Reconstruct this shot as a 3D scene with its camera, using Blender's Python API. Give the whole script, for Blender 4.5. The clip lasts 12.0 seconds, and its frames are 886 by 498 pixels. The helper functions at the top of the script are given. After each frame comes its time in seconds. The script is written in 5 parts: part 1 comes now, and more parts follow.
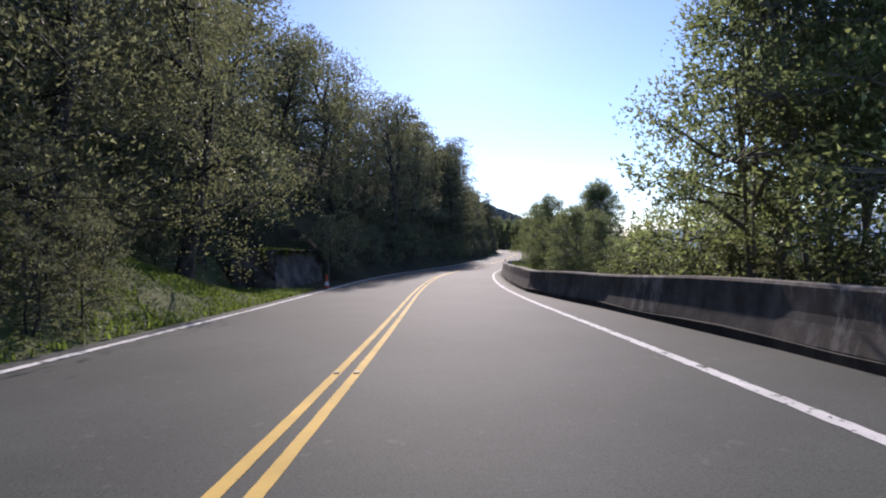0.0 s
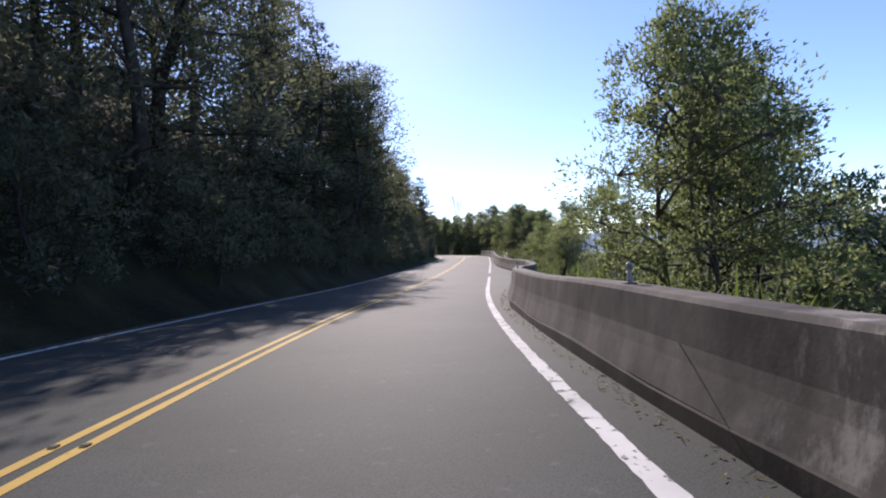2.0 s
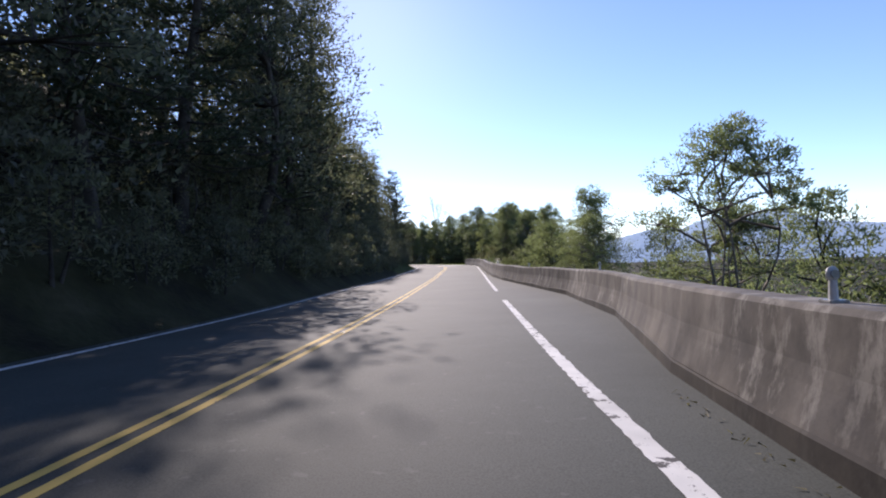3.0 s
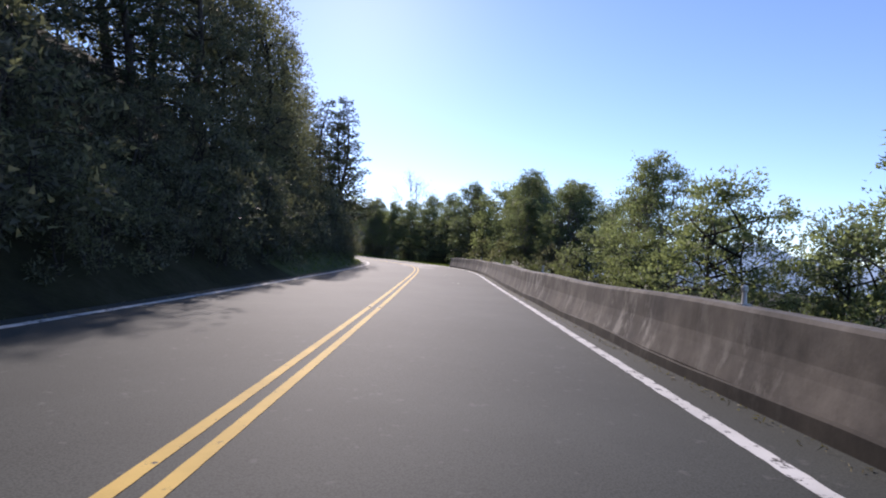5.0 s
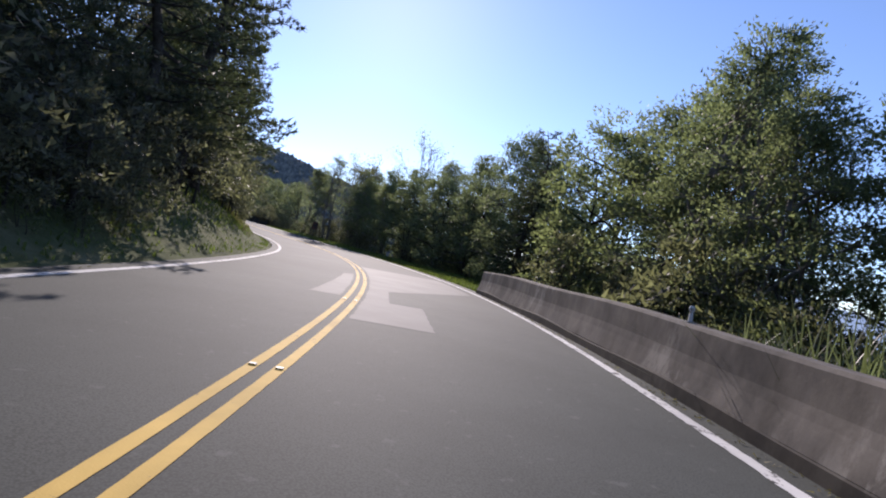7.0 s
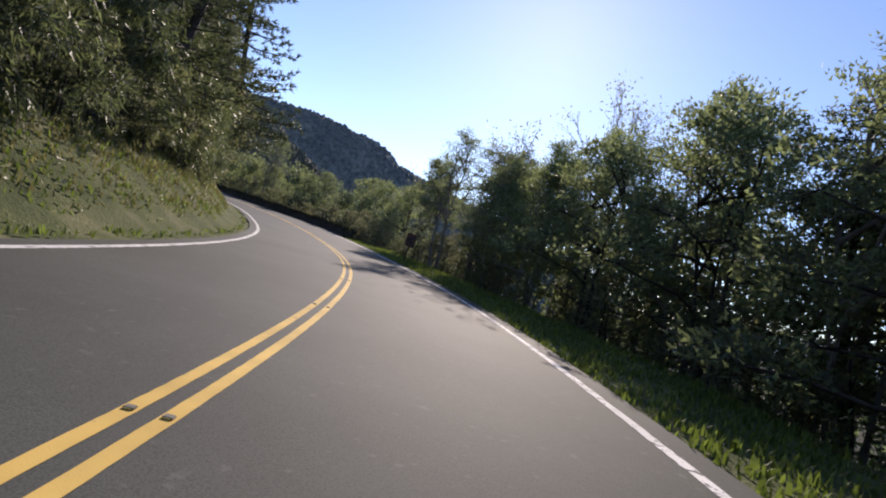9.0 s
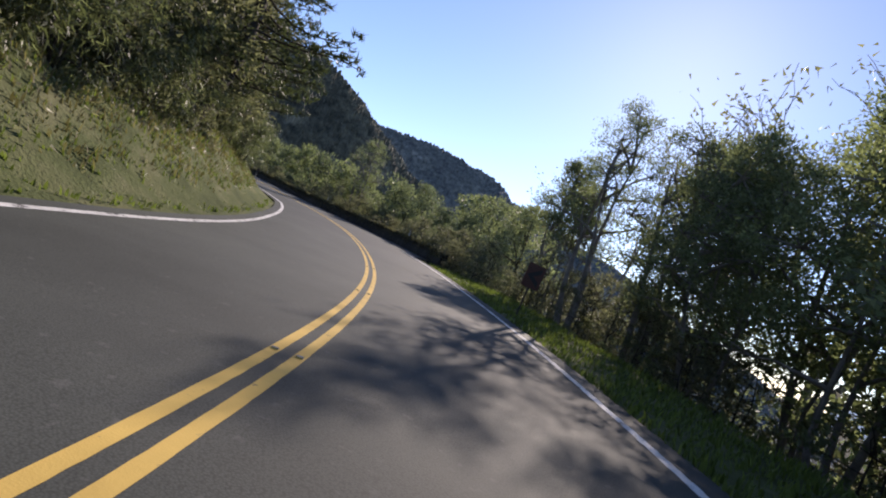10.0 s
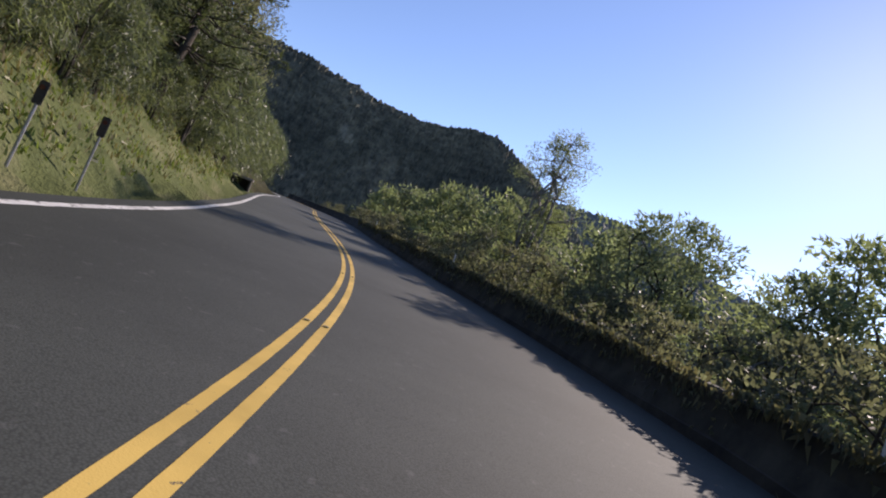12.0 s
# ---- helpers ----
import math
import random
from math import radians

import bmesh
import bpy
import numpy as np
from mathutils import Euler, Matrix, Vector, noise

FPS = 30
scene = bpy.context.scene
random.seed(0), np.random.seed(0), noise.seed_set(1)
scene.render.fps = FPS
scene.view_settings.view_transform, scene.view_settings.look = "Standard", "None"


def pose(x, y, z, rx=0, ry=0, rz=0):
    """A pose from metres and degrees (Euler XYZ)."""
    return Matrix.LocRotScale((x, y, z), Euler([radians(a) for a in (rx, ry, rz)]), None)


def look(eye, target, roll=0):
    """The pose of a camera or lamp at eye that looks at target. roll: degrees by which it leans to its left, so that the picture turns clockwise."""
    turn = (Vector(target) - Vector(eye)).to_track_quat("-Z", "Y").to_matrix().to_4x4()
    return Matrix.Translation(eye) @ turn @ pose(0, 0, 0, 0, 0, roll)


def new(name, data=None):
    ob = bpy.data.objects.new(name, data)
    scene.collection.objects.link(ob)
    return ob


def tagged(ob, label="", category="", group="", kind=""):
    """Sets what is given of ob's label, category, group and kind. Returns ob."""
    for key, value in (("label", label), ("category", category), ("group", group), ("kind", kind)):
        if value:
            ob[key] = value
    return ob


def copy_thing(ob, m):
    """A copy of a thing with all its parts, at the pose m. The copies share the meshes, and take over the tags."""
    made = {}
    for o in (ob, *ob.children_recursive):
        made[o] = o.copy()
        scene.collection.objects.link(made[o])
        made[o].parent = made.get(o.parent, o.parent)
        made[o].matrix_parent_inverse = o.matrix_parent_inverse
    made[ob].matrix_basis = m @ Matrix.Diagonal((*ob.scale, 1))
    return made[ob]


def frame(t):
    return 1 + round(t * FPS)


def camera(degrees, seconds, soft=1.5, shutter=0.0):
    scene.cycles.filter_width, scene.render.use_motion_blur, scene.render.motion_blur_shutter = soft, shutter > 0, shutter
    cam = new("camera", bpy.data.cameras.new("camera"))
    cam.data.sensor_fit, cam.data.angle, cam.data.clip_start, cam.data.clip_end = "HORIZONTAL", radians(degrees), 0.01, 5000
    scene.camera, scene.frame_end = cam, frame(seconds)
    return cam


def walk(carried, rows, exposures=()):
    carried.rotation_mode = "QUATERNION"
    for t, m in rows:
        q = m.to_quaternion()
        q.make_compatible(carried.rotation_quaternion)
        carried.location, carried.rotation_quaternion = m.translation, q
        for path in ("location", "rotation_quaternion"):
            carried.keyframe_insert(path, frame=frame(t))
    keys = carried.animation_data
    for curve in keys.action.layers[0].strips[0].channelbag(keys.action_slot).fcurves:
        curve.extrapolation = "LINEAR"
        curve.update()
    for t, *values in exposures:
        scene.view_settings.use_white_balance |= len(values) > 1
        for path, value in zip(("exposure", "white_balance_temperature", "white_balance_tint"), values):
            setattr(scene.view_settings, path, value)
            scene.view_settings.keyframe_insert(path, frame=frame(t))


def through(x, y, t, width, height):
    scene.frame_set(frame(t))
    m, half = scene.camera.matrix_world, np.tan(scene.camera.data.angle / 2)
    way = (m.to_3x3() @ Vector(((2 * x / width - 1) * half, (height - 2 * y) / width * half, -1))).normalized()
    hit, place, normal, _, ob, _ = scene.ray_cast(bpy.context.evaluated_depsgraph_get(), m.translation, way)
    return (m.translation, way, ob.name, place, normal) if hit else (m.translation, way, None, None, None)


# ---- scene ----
# ---- camera and its way ----
cam = camera(81.07, 12.0, soft=2.0)
PATH = [
    (0.0, pose(0.957, -6.189, 1.345, 88.93, 0.75, 0.07)),
    (0.5, pose(1.034, 2.101, 0.941, 88.78, 4.27, -2.07)),
    (1.0, pose(1.359, 10.055, 0.608, 88.74, 5.18, -4.12)),
    (1.5, pose(1.975, 17.379, 0.371, 89.43, 3.44, -5.99)),
    (2.0, pose(2.803, 24.096, 0.164, 89.68, 2.38, -7.67)),
    (2.5, pose(3.725, 30.868, -0.050, 90.07, 2.14, -9.06)),
    (3.0, pose(4.766, 37.542, -0.286, 90.73, 2.35, -10.09)),
    (3.2, pose(5.238, 40.212, -0.316, 90.21, 2.02, -10.58)),
    (3.6, pose(6.257, 45.580, -0.445, 90.23, 0.72, -11.67)),
    (4.0, pose(7.295, 50.975, -0.533, 90.33, -0.64, -11.96)),
    (4.4, pose(8.318, 56.376, -0.584, 90.47, -2.01, -12.26)),
    (4.8, pose(9.342, 61.781, -0.622, 90.58, -3.33, -12.69)),
    (5.0, pose(9.912, 64.535, -0.634, 90.57, -3.73, -12.70)),
    (5.5, pose(11.438, 71.456, -0.696, 90.71, -4.11, -12.67)),
    (6.0, pose(12.868, 77.990, -0.730, 91.12, -4.80, -12.02)),
    (6.5, pose(14.301, 84.436, -0.642, 90.83, -4.21, -11.80)),
    (6.9, pose(15.285, 89.429, -0.612, 90.58, -8.52, -11.55)),
    (7.2, pose(15.913, 93.168, -0.614, 90.59, -13.46, -10.18)),
    (7.6, pose(16.713, 98.286, -0.603, 91.17, -14.33, -7.14)),
    (8.0, pose(17.207, 103.463, -0.611, 91.85, -14.58, -3.61)),
    (8.4, pose(17.383, 108.664, -0.629, 92.45, -14.58, -0.42)),
    (8.8, pose(17.264, 113.868, -0.655, 92.76, -14.75, 2.54)),
    (9.0, pose(17.098, 116.514, -0.645, 91.08, -15.12, 4.52)),
    (9.5, pose(16.240, 123.200, -0.729, 91.13, -18.94, 9.96)),
    (10.0, pose(14.633, 129.929, -0.652, 91.34, -20.79, 16.73)),
    (10.5, pose(12.299, 136.639, -0.556, 92.01, -17.91, 22.04)),
    (11.0, pose(9.256, 143.236, -0.354, 92.52, -16.88, 26.56)),
    (11.5, pose(5.649, 149.479, -0.159, 92.87, -18.57, 31.61)),
    (11.7, pose(4.126, 151.778, -0.010, 92.97, -20.18, 33.63)),
    (12.0, pose(1.772, 155.045, 0.200, 92.73, -21.11, 36.99)),
]
EXPOSURES = [(0.0, 0.55, 6600, 24), (7.2, 0.53, 6600, 24), (8.8, 0.62, 7150, 23), (12.0, 0.6, 7150, 24)]
walk(cam, PATH, EXPOSURES)

# the road: curvature every 6 m, grade and lane widths every 12 m
CURVE_START = -18.0
CURVE = [-0.000411, 0.000571, 0.001592, 0.002693, 0.000154, -0.005439, -0.006532, -0.007027, -0.009058, -0.008155, -0.003706, 0.000582, 0.000740, -0.000143, 0.000411, 0.000335, 0.000980, -0.001106, 0.002629, 0.010269, 0.013299, 0.011493, 0.010254, 0.011731, 0.011470, 0.013317, 0.016704, 0.017236, 0.014372, 0.012319, 0.015061, 0.019508, 0.014792, 0.006651, -0.000948, -0.005364, -0.004901, -0.000130, 0.007088, 0.014932, 0.022499, 0.029607, 0.036441]
GRADE = [-0.04752, -0.05026, -0.04669, -0.02578, -0.02993, -0.02840, -0.00925, -0.00564, 0.00162, 0.00813, -0.00317, -0.00846, 0.00192, 0.01359, 0.04419, 0.03896, 0.04678, 0.05375, 0.04301, 0.03679, 0.03433, 0.03298]
RIGHT = [3.516, 3.518, 3.385, 3.299, 3.258, 3.187, 3.185, 3.230, 3.325, 3.358, 3.546, 3.625, 3.588, 3.458, 3.435, 3.471, 3.196, 3.292, 3.356, 3.396, 3.420, 3.431]
LEFT = [3.510, 3.528, 3.642, 3.712, 3.535, 3.504, 3.490, 3.490, 3.397, 3.252, 3.129, 3.127, 3.262, 3.427, 3.399, 3.143, 3.555, 3.466, 3.451, 3.414, 3.416, 3.419]

# ---- world, sun ----
SUN_AZ, SUN_EL = radians(1.5), radians(27.5)      # azimuth clockwise from +Y
world = bpy.data.worlds.new("sky_world")
world.use_nodes = True
scene.world = world
wn = world.node_tree
sky = wn.nodes.new("ShaderNodeTexSky")
sky.sky_type = "NISHITA"
sky.sun_disc = False
sky.sun_elevation, sky.sun_rotation = SUN_EL, SUN_AZ
sky.altitude, sky.air_density, sky.dust_density, sky.ozone_density = 1800.0, 1.0, 0.36, 4.5
wn.nodes["Background"].inputs["Strength"].default_value = 0.15
wn.links.new(sky.outputs["Color"], wn.nodes["Background"].inputs["Color"])
sun_data = bpy.data.lights.new("sun", "SUN")
sun_data.energy, sun_data.angle, sun_data.color = 4.0, radians(0.53), (1.0, 0.95, 0.86)
sun_lamp = new("sun", sun_data)
sun_lamp.matrix_world = look((0, 0, 60), (-math.sin(SUN_AZ) * math.cos(SUN_EL), -math.cos(SUN_AZ) * math.cos(SUN_EL), 60 - math.sin(SUN_EL)))


# ---- materials ----
def ramp(nt, src, stops):
    node = nt.nodes.new("ShaderNodeValToRGB")
    cr = node.color_ramp
    while len(cr.elements) < len(stops):
        cr.elements.new(0.5)
    for el, (p, c) in zip(cr.elements, stops):
        el.position, el.color = p, (*c, 1)
    nt.links.new(src, node.inputs["Fac"])
    return node.outputs["Color"]


def noise_tex(nt, scale, detail=4.0, rough=0.55, vec=None):
    node = nt.nodes.new("ShaderNodeTexNoise")
    node.inputs["Scale"].default_value, node.inputs["Detail"].default_value, node.inputs["Roughness"].default_value = scale, detail, rough
    if vec is not None:
        nt.links.new(vec, node.inputs["Vector"])
    return node.outputs["Fac"]


def mix_rgb(nt, fac, a, b, mode="MIX"):
    node = nt.nodes.new("ShaderNodeMixRGB")
    node.blend_type = mode
    for key, v in (("Fac", fac), ("Color1", a), ("Color2", b)):
        if isinstance(v, (int, float)):
            node.inputs[key].default_value = v
        elif isinstance(v, tuple):
            node.inputs[key].default_value = (*v, 1)
        else:
            nt.links.new(v, node.inputs[key])
    return node.outputs["Color"]


def world_pos(nt):
    return nt.nodes.new("ShaderNodeNewGeometry").outputs["Position"]


def basic(name, rough=0.7, metal=0.0, spec=0.4):
    m = bpy.data.materials.new(name)
    m.use_nodes = True
    b = m.node_tree.nodes["Principled BSDF"]
    b.inputs["Roughness"].default_value, b.inputs["Metallic"].default_value = rough, metal
    b.inputs["Specular IOR Level"].default_value = spec
    return m, m.node_tree, b


def bump(nt, b, height, strength, dist):
    node = nt.nodes.new("ShaderNodeBump")
    node.inputs["Strength"].default_value, node.inputs["Distance"].default_value = strength, dist
    nt.links.new(height, node.inputs["Height"])
    nt.links.new(node.outputs["Normal"], b.inputs["Normal"])


def two_scale(name, dark, mid, light, big, fine, rough=0.8, bumpy=0.4, dist=0.01, spec=0.3, metal=0.0):
    """A surface whose colour varies in broad blotches and in a fine grain."""
    m, nt, b = basic(name, rough, metal, spec)
    pos = world_pos(nt)
    broad = ramp(nt, noise_tex(nt, big, 5, 0.6, pos), [(0.3, dark), (0.5, mid), (0.72, light)])
    grain = noise_tex(nt, fine, 3, 0.6, pos)
    g = ramp(nt, grain, [(0.25, (0.72, 0.72, 0.72)), (0.75, (1.0, 1.0, 1.0))])
    nt.links.new(mix_rgb(nt, 1.0, broad, g, "MULTIPLY"), b.inputs["Base Color"])
    bump(nt, b, grain, bumpy, dist)
    return m


def asphalt_mat():
    m, nt, b = basic("asphalt", 0.82, 0.0, 0.27)
    pos = world_pos(nt)
    broad = ramp(nt, noise_tex(nt, 0.35, 6, 0.62, pos), [(0.3, (0.0515, 0.0575, 0.0515)), (0.55, (0.0700, 0.0775, 0.0695)), (0.75, (0.0890, 0.0975, 0.0870))])
    broad = mix_rgb(nt, 1.0, broad, ramp(nt, noise_tex(nt, 0.055, 3, 0.5, pos), [(0.35, (0.82, 0.82, 0.82)), (0.65, (1.12, 1.12, 1.12))]), "MULTIPLY")
    stones = nt.nodes.new("ShaderNodeTexVoronoi")
    stones.inputs["Scale"].default_value = 85.0
    nt.links.new(pos, stones.inputs["Vector"])
    g = ramp(nt, stones.outputs["Distance"], [(0.0, (1.15, 1.15, 1.15)), (0.45, (0.85, 0.85, 0.85)), (0.8, (0.6, 0.6, 0.6))])
    col = mix_rgb(nt, 1.0, broad, g, "MULTIPLY")
    spots = ramp(nt, noise_tex(nt, 9.0, 2, 0.5, pos), [(0.66, (0, 0, 0)), (0.74, (1, 1, 1))])
    col = mix_rgb(nt, mix_rgb(nt, 1.0, spots, (0.22, 0.22, 0.22), "MULTIPLY"), col, (0.17, 0.165, 0.16))
    nt.links.new(col, b.inputs["Base Color"])
    bump(nt, b, stones.outputs["Distance"], 0.14, 0.004)
    return m


def paint_mat(name, colour, worn, chip):
    """Road paint, chipped through to the asphalt."""
    m, nt, b = basic(name, 0.78, 0.0, 0.18)
    pos = world_pos(nt)
    tone = ramp(nt, noise_tex(nt, 1.4, 5, 0.6, pos), [(0.3, tuple(c * 0.72 for c in colour)), (0.65, colour)])
    chips = ramp(nt, noise_tex(nt, 6.5, 9, 0.74, pos), [(worn, (1, 1, 1)), (worn + chip, (0, 0, 0))])
    nt.links.new(mix_rgb(nt, chips, tone, (0.085, 0.082, 0.08)), b.inputs["Base Color"])
    bump(nt, b, noise_tex(nt, 90.0, 2, 0.5, pos), 0.25, 0.004)
    return m


def concrete_mat(name, light, dark, flake):
    """Weathered concrete with dark streaked algae and clustered pale flaked patches."""
    m, nt, b = basic(name, 0.88, 0.0, 0.25)
    pos = world_pos(nt)
    stretch = nt.nodes.new("ShaderNodeMapping")
    stretch.inputs["Scale"].default_value = (1.0, 1.0, 0.5)
    nt.links.new(pos, stretch.inputs["Vector"])
    streak = ramp(nt, noise_tex(nt, 2.6, 6, 0.62, stretch.outputs["Vector"]), [(0.30, dark), (0.68, light)])
    blotch = ramp(nt, noise_tex(nt, 1.15, 6, 0.66, pos), [(0.34, (0.56, 0.56, 0.58)), (0.66, (1.22, 1.18, 1.12))])
    col = mix_rgb(nt, 1.0, streak, blotch, "MULTIPLY")
    flat = nt.nodes.new("ShaderNodeMapping")
    flat.inputs["Scale"].default_value = (1.0, 1.0, 0.42)
    nt.links.new(pos, flat.inputs["Vector"])
    flakes = ramp(nt, noise_tex(nt, 3.4, 9, 0.72, flat.outputs["Vector"]), [(0.50, (0, 0, 0)), (0.60, (1, 1, 1))])
    where = ramp(nt, noise_tex(nt, 0.22, 3, 0.5, pos), [(0.50, (0, 0, 0)), (0.60, (1, 1, 1))])
    fac = mix_rgb(nt, 1.0, mix_rgb(nt, 1.0, flakes, where, "MULTIPLY"), (flake, flake, flake), "MULTIPLY")
    col = mix_rgb(nt, fac, col, (0.46, 0.44, 0.40))
    nt.links.new(col, b.inputs["Base Color"])
    bump(nt, b, noise_tex(nt, 30.0, 5, 0.6, pos), 0.22, 0.006)
    return m


def leaf_mat(name, dark, light, through, rough=0.55):
    """Leaves: glossy face, light shining through, each leaf its own tone."""
    m, nt, b = basic(name, rough, 0.0, 0.28)
    geo = nt.nodes.new("ShaderNodeNewGeometry")
    info = nt.nodes.new("ShaderNodeObjectInfo")
    tone = ramp(nt, geo.outputs["Random Per Island"], [(0.0, dark), (0.8, light), (1.0, tuple(c * 1.25 for c in light))])
    shift = ramp(nt, info.outputs["Random"], [(0.0, (0.78, 0.82, 0.84)), (0.5, (1, 1, 1)), (1.0, (1.08, 1.09, 0.95))])
    col = mix_rgb(nt, 1.0, tone, shift, "MULTIPLY")
    nt.links.new(col, b.inputs["Base Color"])
    tr = nt.nodes.new("ShaderNodeBsdfTranslucent")
    nt.links.new(mix_rgb(nt, 1.0, col, (1.38, 1.48, 0.94), "MULTIPLY"), tr.inputs["Color"])
    mx = nt.nodes.new("ShaderNodeMixShader")
    mx.inputs["Fac"].default_value = through
    nt.links.new(b.outputs["BSDF"], mx.inputs[1])
    nt.links.new(tr.outputs["BSDF"], mx.inputs[2])
    nt.links.new(mx.outputs["Shader"], nt.nodes["Material Output"].inputs["Surface"])
    return m


def plain(name, colour, rough=0.5, metal=0.0, vary=0.12):
    m, nt, b = basic(name, rough, metal, 0.5)
    n = noise_tex(nt, 14.0, 5, 0.65, world_pos(nt))
    nt.links.new(ramp(nt, n, [(0.3, tuple(c * (1 - 2 * vary) for c in colour)), (0.7, tuple(min(1, c * (1 + vary)) for c in colour))]), b.inputs["Base Color"])
    bump(nt, b, n, 0.1, 0.003)
    return m


ASPHALT = asphalt_mat()
PATCH = two_scale("pale_patch_asphalt", (0.105, 0.102, 0.098), (0.132, 0.129, 0.124), (0.16, 0.158, 0.150), 0.8, 60, 0.78, 0.2, 0.004)
YELLOW = paint_mat("yellow_road_paint", (0.70, 0.47, 0.13), 0.33, 0.05)
WHITE = paint_mat("white_road_paint", (0.72, 0.71, 0.68), 0.405, 0.04)
CONCRETE = concrete_mat("weathered_concrete", (0.185, 0.172, 0.158), (0.075, 0.069, 0.063), 0.6)
# The far barrier's shade is put into this darker colour; drain inlet shares it.
DARK_CONCRETE = concrete_mat("dark_toned_concrete", (0.085, 0.08, 0.066), (0.04, 0.037, 0.031), 0.15)
TOE = concrete_mat("dark_foot_concrete", (0.075, 0.068, 0.06), (0.035, 0.032, 0.03), 0.1)
KERB = concrete_mat("kerb_concrete", (0.30, 0.28, 0.26), (0.16, 0.15, 0.14), 0.5)
SOIL = two_scale("forest_soil_and_grass", (0.024, 0.020, 0.014), (0.042, 0.042, 0.020), (0.075, 0.065, 0.038), 0.6, 7.0, 0.95, 0.8, 0.06, 0.1)
TURF = two_scale("grassy_turf", (0.060, 0.075, 0.030), (0.105, 0.124, 0.050), (0.190, 0.185, 0.100), 0.9, 16.0, 0.95, 0.8, 0.05, 0.1)
BARK = two_scale("bark", (0.034, 0.028, 0.023), (0.066, 0.057, 0.048), (0.11, 0.099, 0.086), 3.0, 24.0, 0.9, 0.8, 0.02, 0.15)
PALE_BARK = two_scale("pale_bark", (0.16, 0.14, 0.12), (0.26, 0.235, 0.21), (0.36, 0.335, 0.3), 2.5, 20.0, 0.85, 0.6, 0.015, 0.15)
LEAF_DARK = leaf_mat("dark_forest_leaves", (0.076, 0.076, 0.060), (0.166, 0.164, 0.124), 0.52)
LEAF_MID = leaf_mat("broad_evergreen_leaves", (0.098, 0.112, 0.070), (0.200, 0.222, 0.142), 0.58)
LEAF_LIGHT = leaf_mat("bright_shrub_leaves", (0.085, 0.094, 0.052), (0.172, 0.186, 0.108), 0.46)
LEAF_WILLOW = leaf_mat("narrow_grey_green_leaves", (0.060, 0.072, 0.040), (0.165, 0.185, 0.115), 0.42, 0.42)
NEEDLE = leaf_mat("pine_needles", (0.042, 0.052, 0.032), (0.085, 0.10, 0.06), 0.32)
TWIG_LEAF = leaf_mat("sparse_spring_leaves", (0.14, 0.13, 0.06), (0.24, 0.22, 0.12), 0.4)
GRASS = leaf_mat("green_grass_blades", (0.065, 0.09, 0.026), (0.155, 0.195, 0.06), 0.4, 0.6)
DRY = leaf_mat("dry_grass_blades", (0.10, 0.088, 0.05), (0.21, 0.185, 0.11), 0.3, 0.7)
STRAW = leaf_mat("pale_straw", (0.26, 0.24, 0.17), (0.46, 0.43, 0.33), 0.2, 0.6)
MOSS = leaf_mat("moss_and_creeper", (0.08, 0.10, 0.02), (0.20, 0.22, 0.05), 0.4)
ROCK = two_scale("mossy_rock", (0.032, 0.030, 0.024), (0.058, 0.055, 0.042), (0.095, 0.09, 0.062), 1.5, 14.0, 0.92, 0.9, 0.04, 0.2)
WALL_ROCK = two_scale("brown_rock_face", (0.045, 0.038, 0.032), (0.10, 0.082, 0.067), (0.21, 0.18, 0.15), 1.6, 12.0, 0.92, 0.9, 0.04, 0.2)
STEEL = plain("galvanised_steel", (0.42, 0.43, 0.44), 0.42, 0.8)
DARK_STEEL = plain("dark_sign_back", (0.055, 0.05, 0.05), 0.6, 0.2)
WHITE_POST = plain("white_post_paint", (0.72, 0.72, 0.70), 0.5)
ORANGE = plain("orange_cone_plastic", (0.62, 0.07, 0.03), 0.45)
RED = plain("red_reflector", (0.10, 0.02, 0.02), 0.25)
# Red sign board standing in shade; that shade is mixed into the colour.
BOARD = plain("shade_dark_red_board", (0.13, 0.055, 0.04), 0.6)
STUD = plain("road_stud_casing", (0.15, 0.135, 0.10), 0.5)
STUD_GLASS = plain("road_stud_reflector", (0.75, 0.62, 0.25), 0.12)
WOOD = two_scale("grey_wood", (0.10, 0.08, 0.06), (0.18, 0.15, 0.12), (0.26, 0.23, 0.19), 4.0, 30.0, 0.85, 0.5, 0.008, 0.2)


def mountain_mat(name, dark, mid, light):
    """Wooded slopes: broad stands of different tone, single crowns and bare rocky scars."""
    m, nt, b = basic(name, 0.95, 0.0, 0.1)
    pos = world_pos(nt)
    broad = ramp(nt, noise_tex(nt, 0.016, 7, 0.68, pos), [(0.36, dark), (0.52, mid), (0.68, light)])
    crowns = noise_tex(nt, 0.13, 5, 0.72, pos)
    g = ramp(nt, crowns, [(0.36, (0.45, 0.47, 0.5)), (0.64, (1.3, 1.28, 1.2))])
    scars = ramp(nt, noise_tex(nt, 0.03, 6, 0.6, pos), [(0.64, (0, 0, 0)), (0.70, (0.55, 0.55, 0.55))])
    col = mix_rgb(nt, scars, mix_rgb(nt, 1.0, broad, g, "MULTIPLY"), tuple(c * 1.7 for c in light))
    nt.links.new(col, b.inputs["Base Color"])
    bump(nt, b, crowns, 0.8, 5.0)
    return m


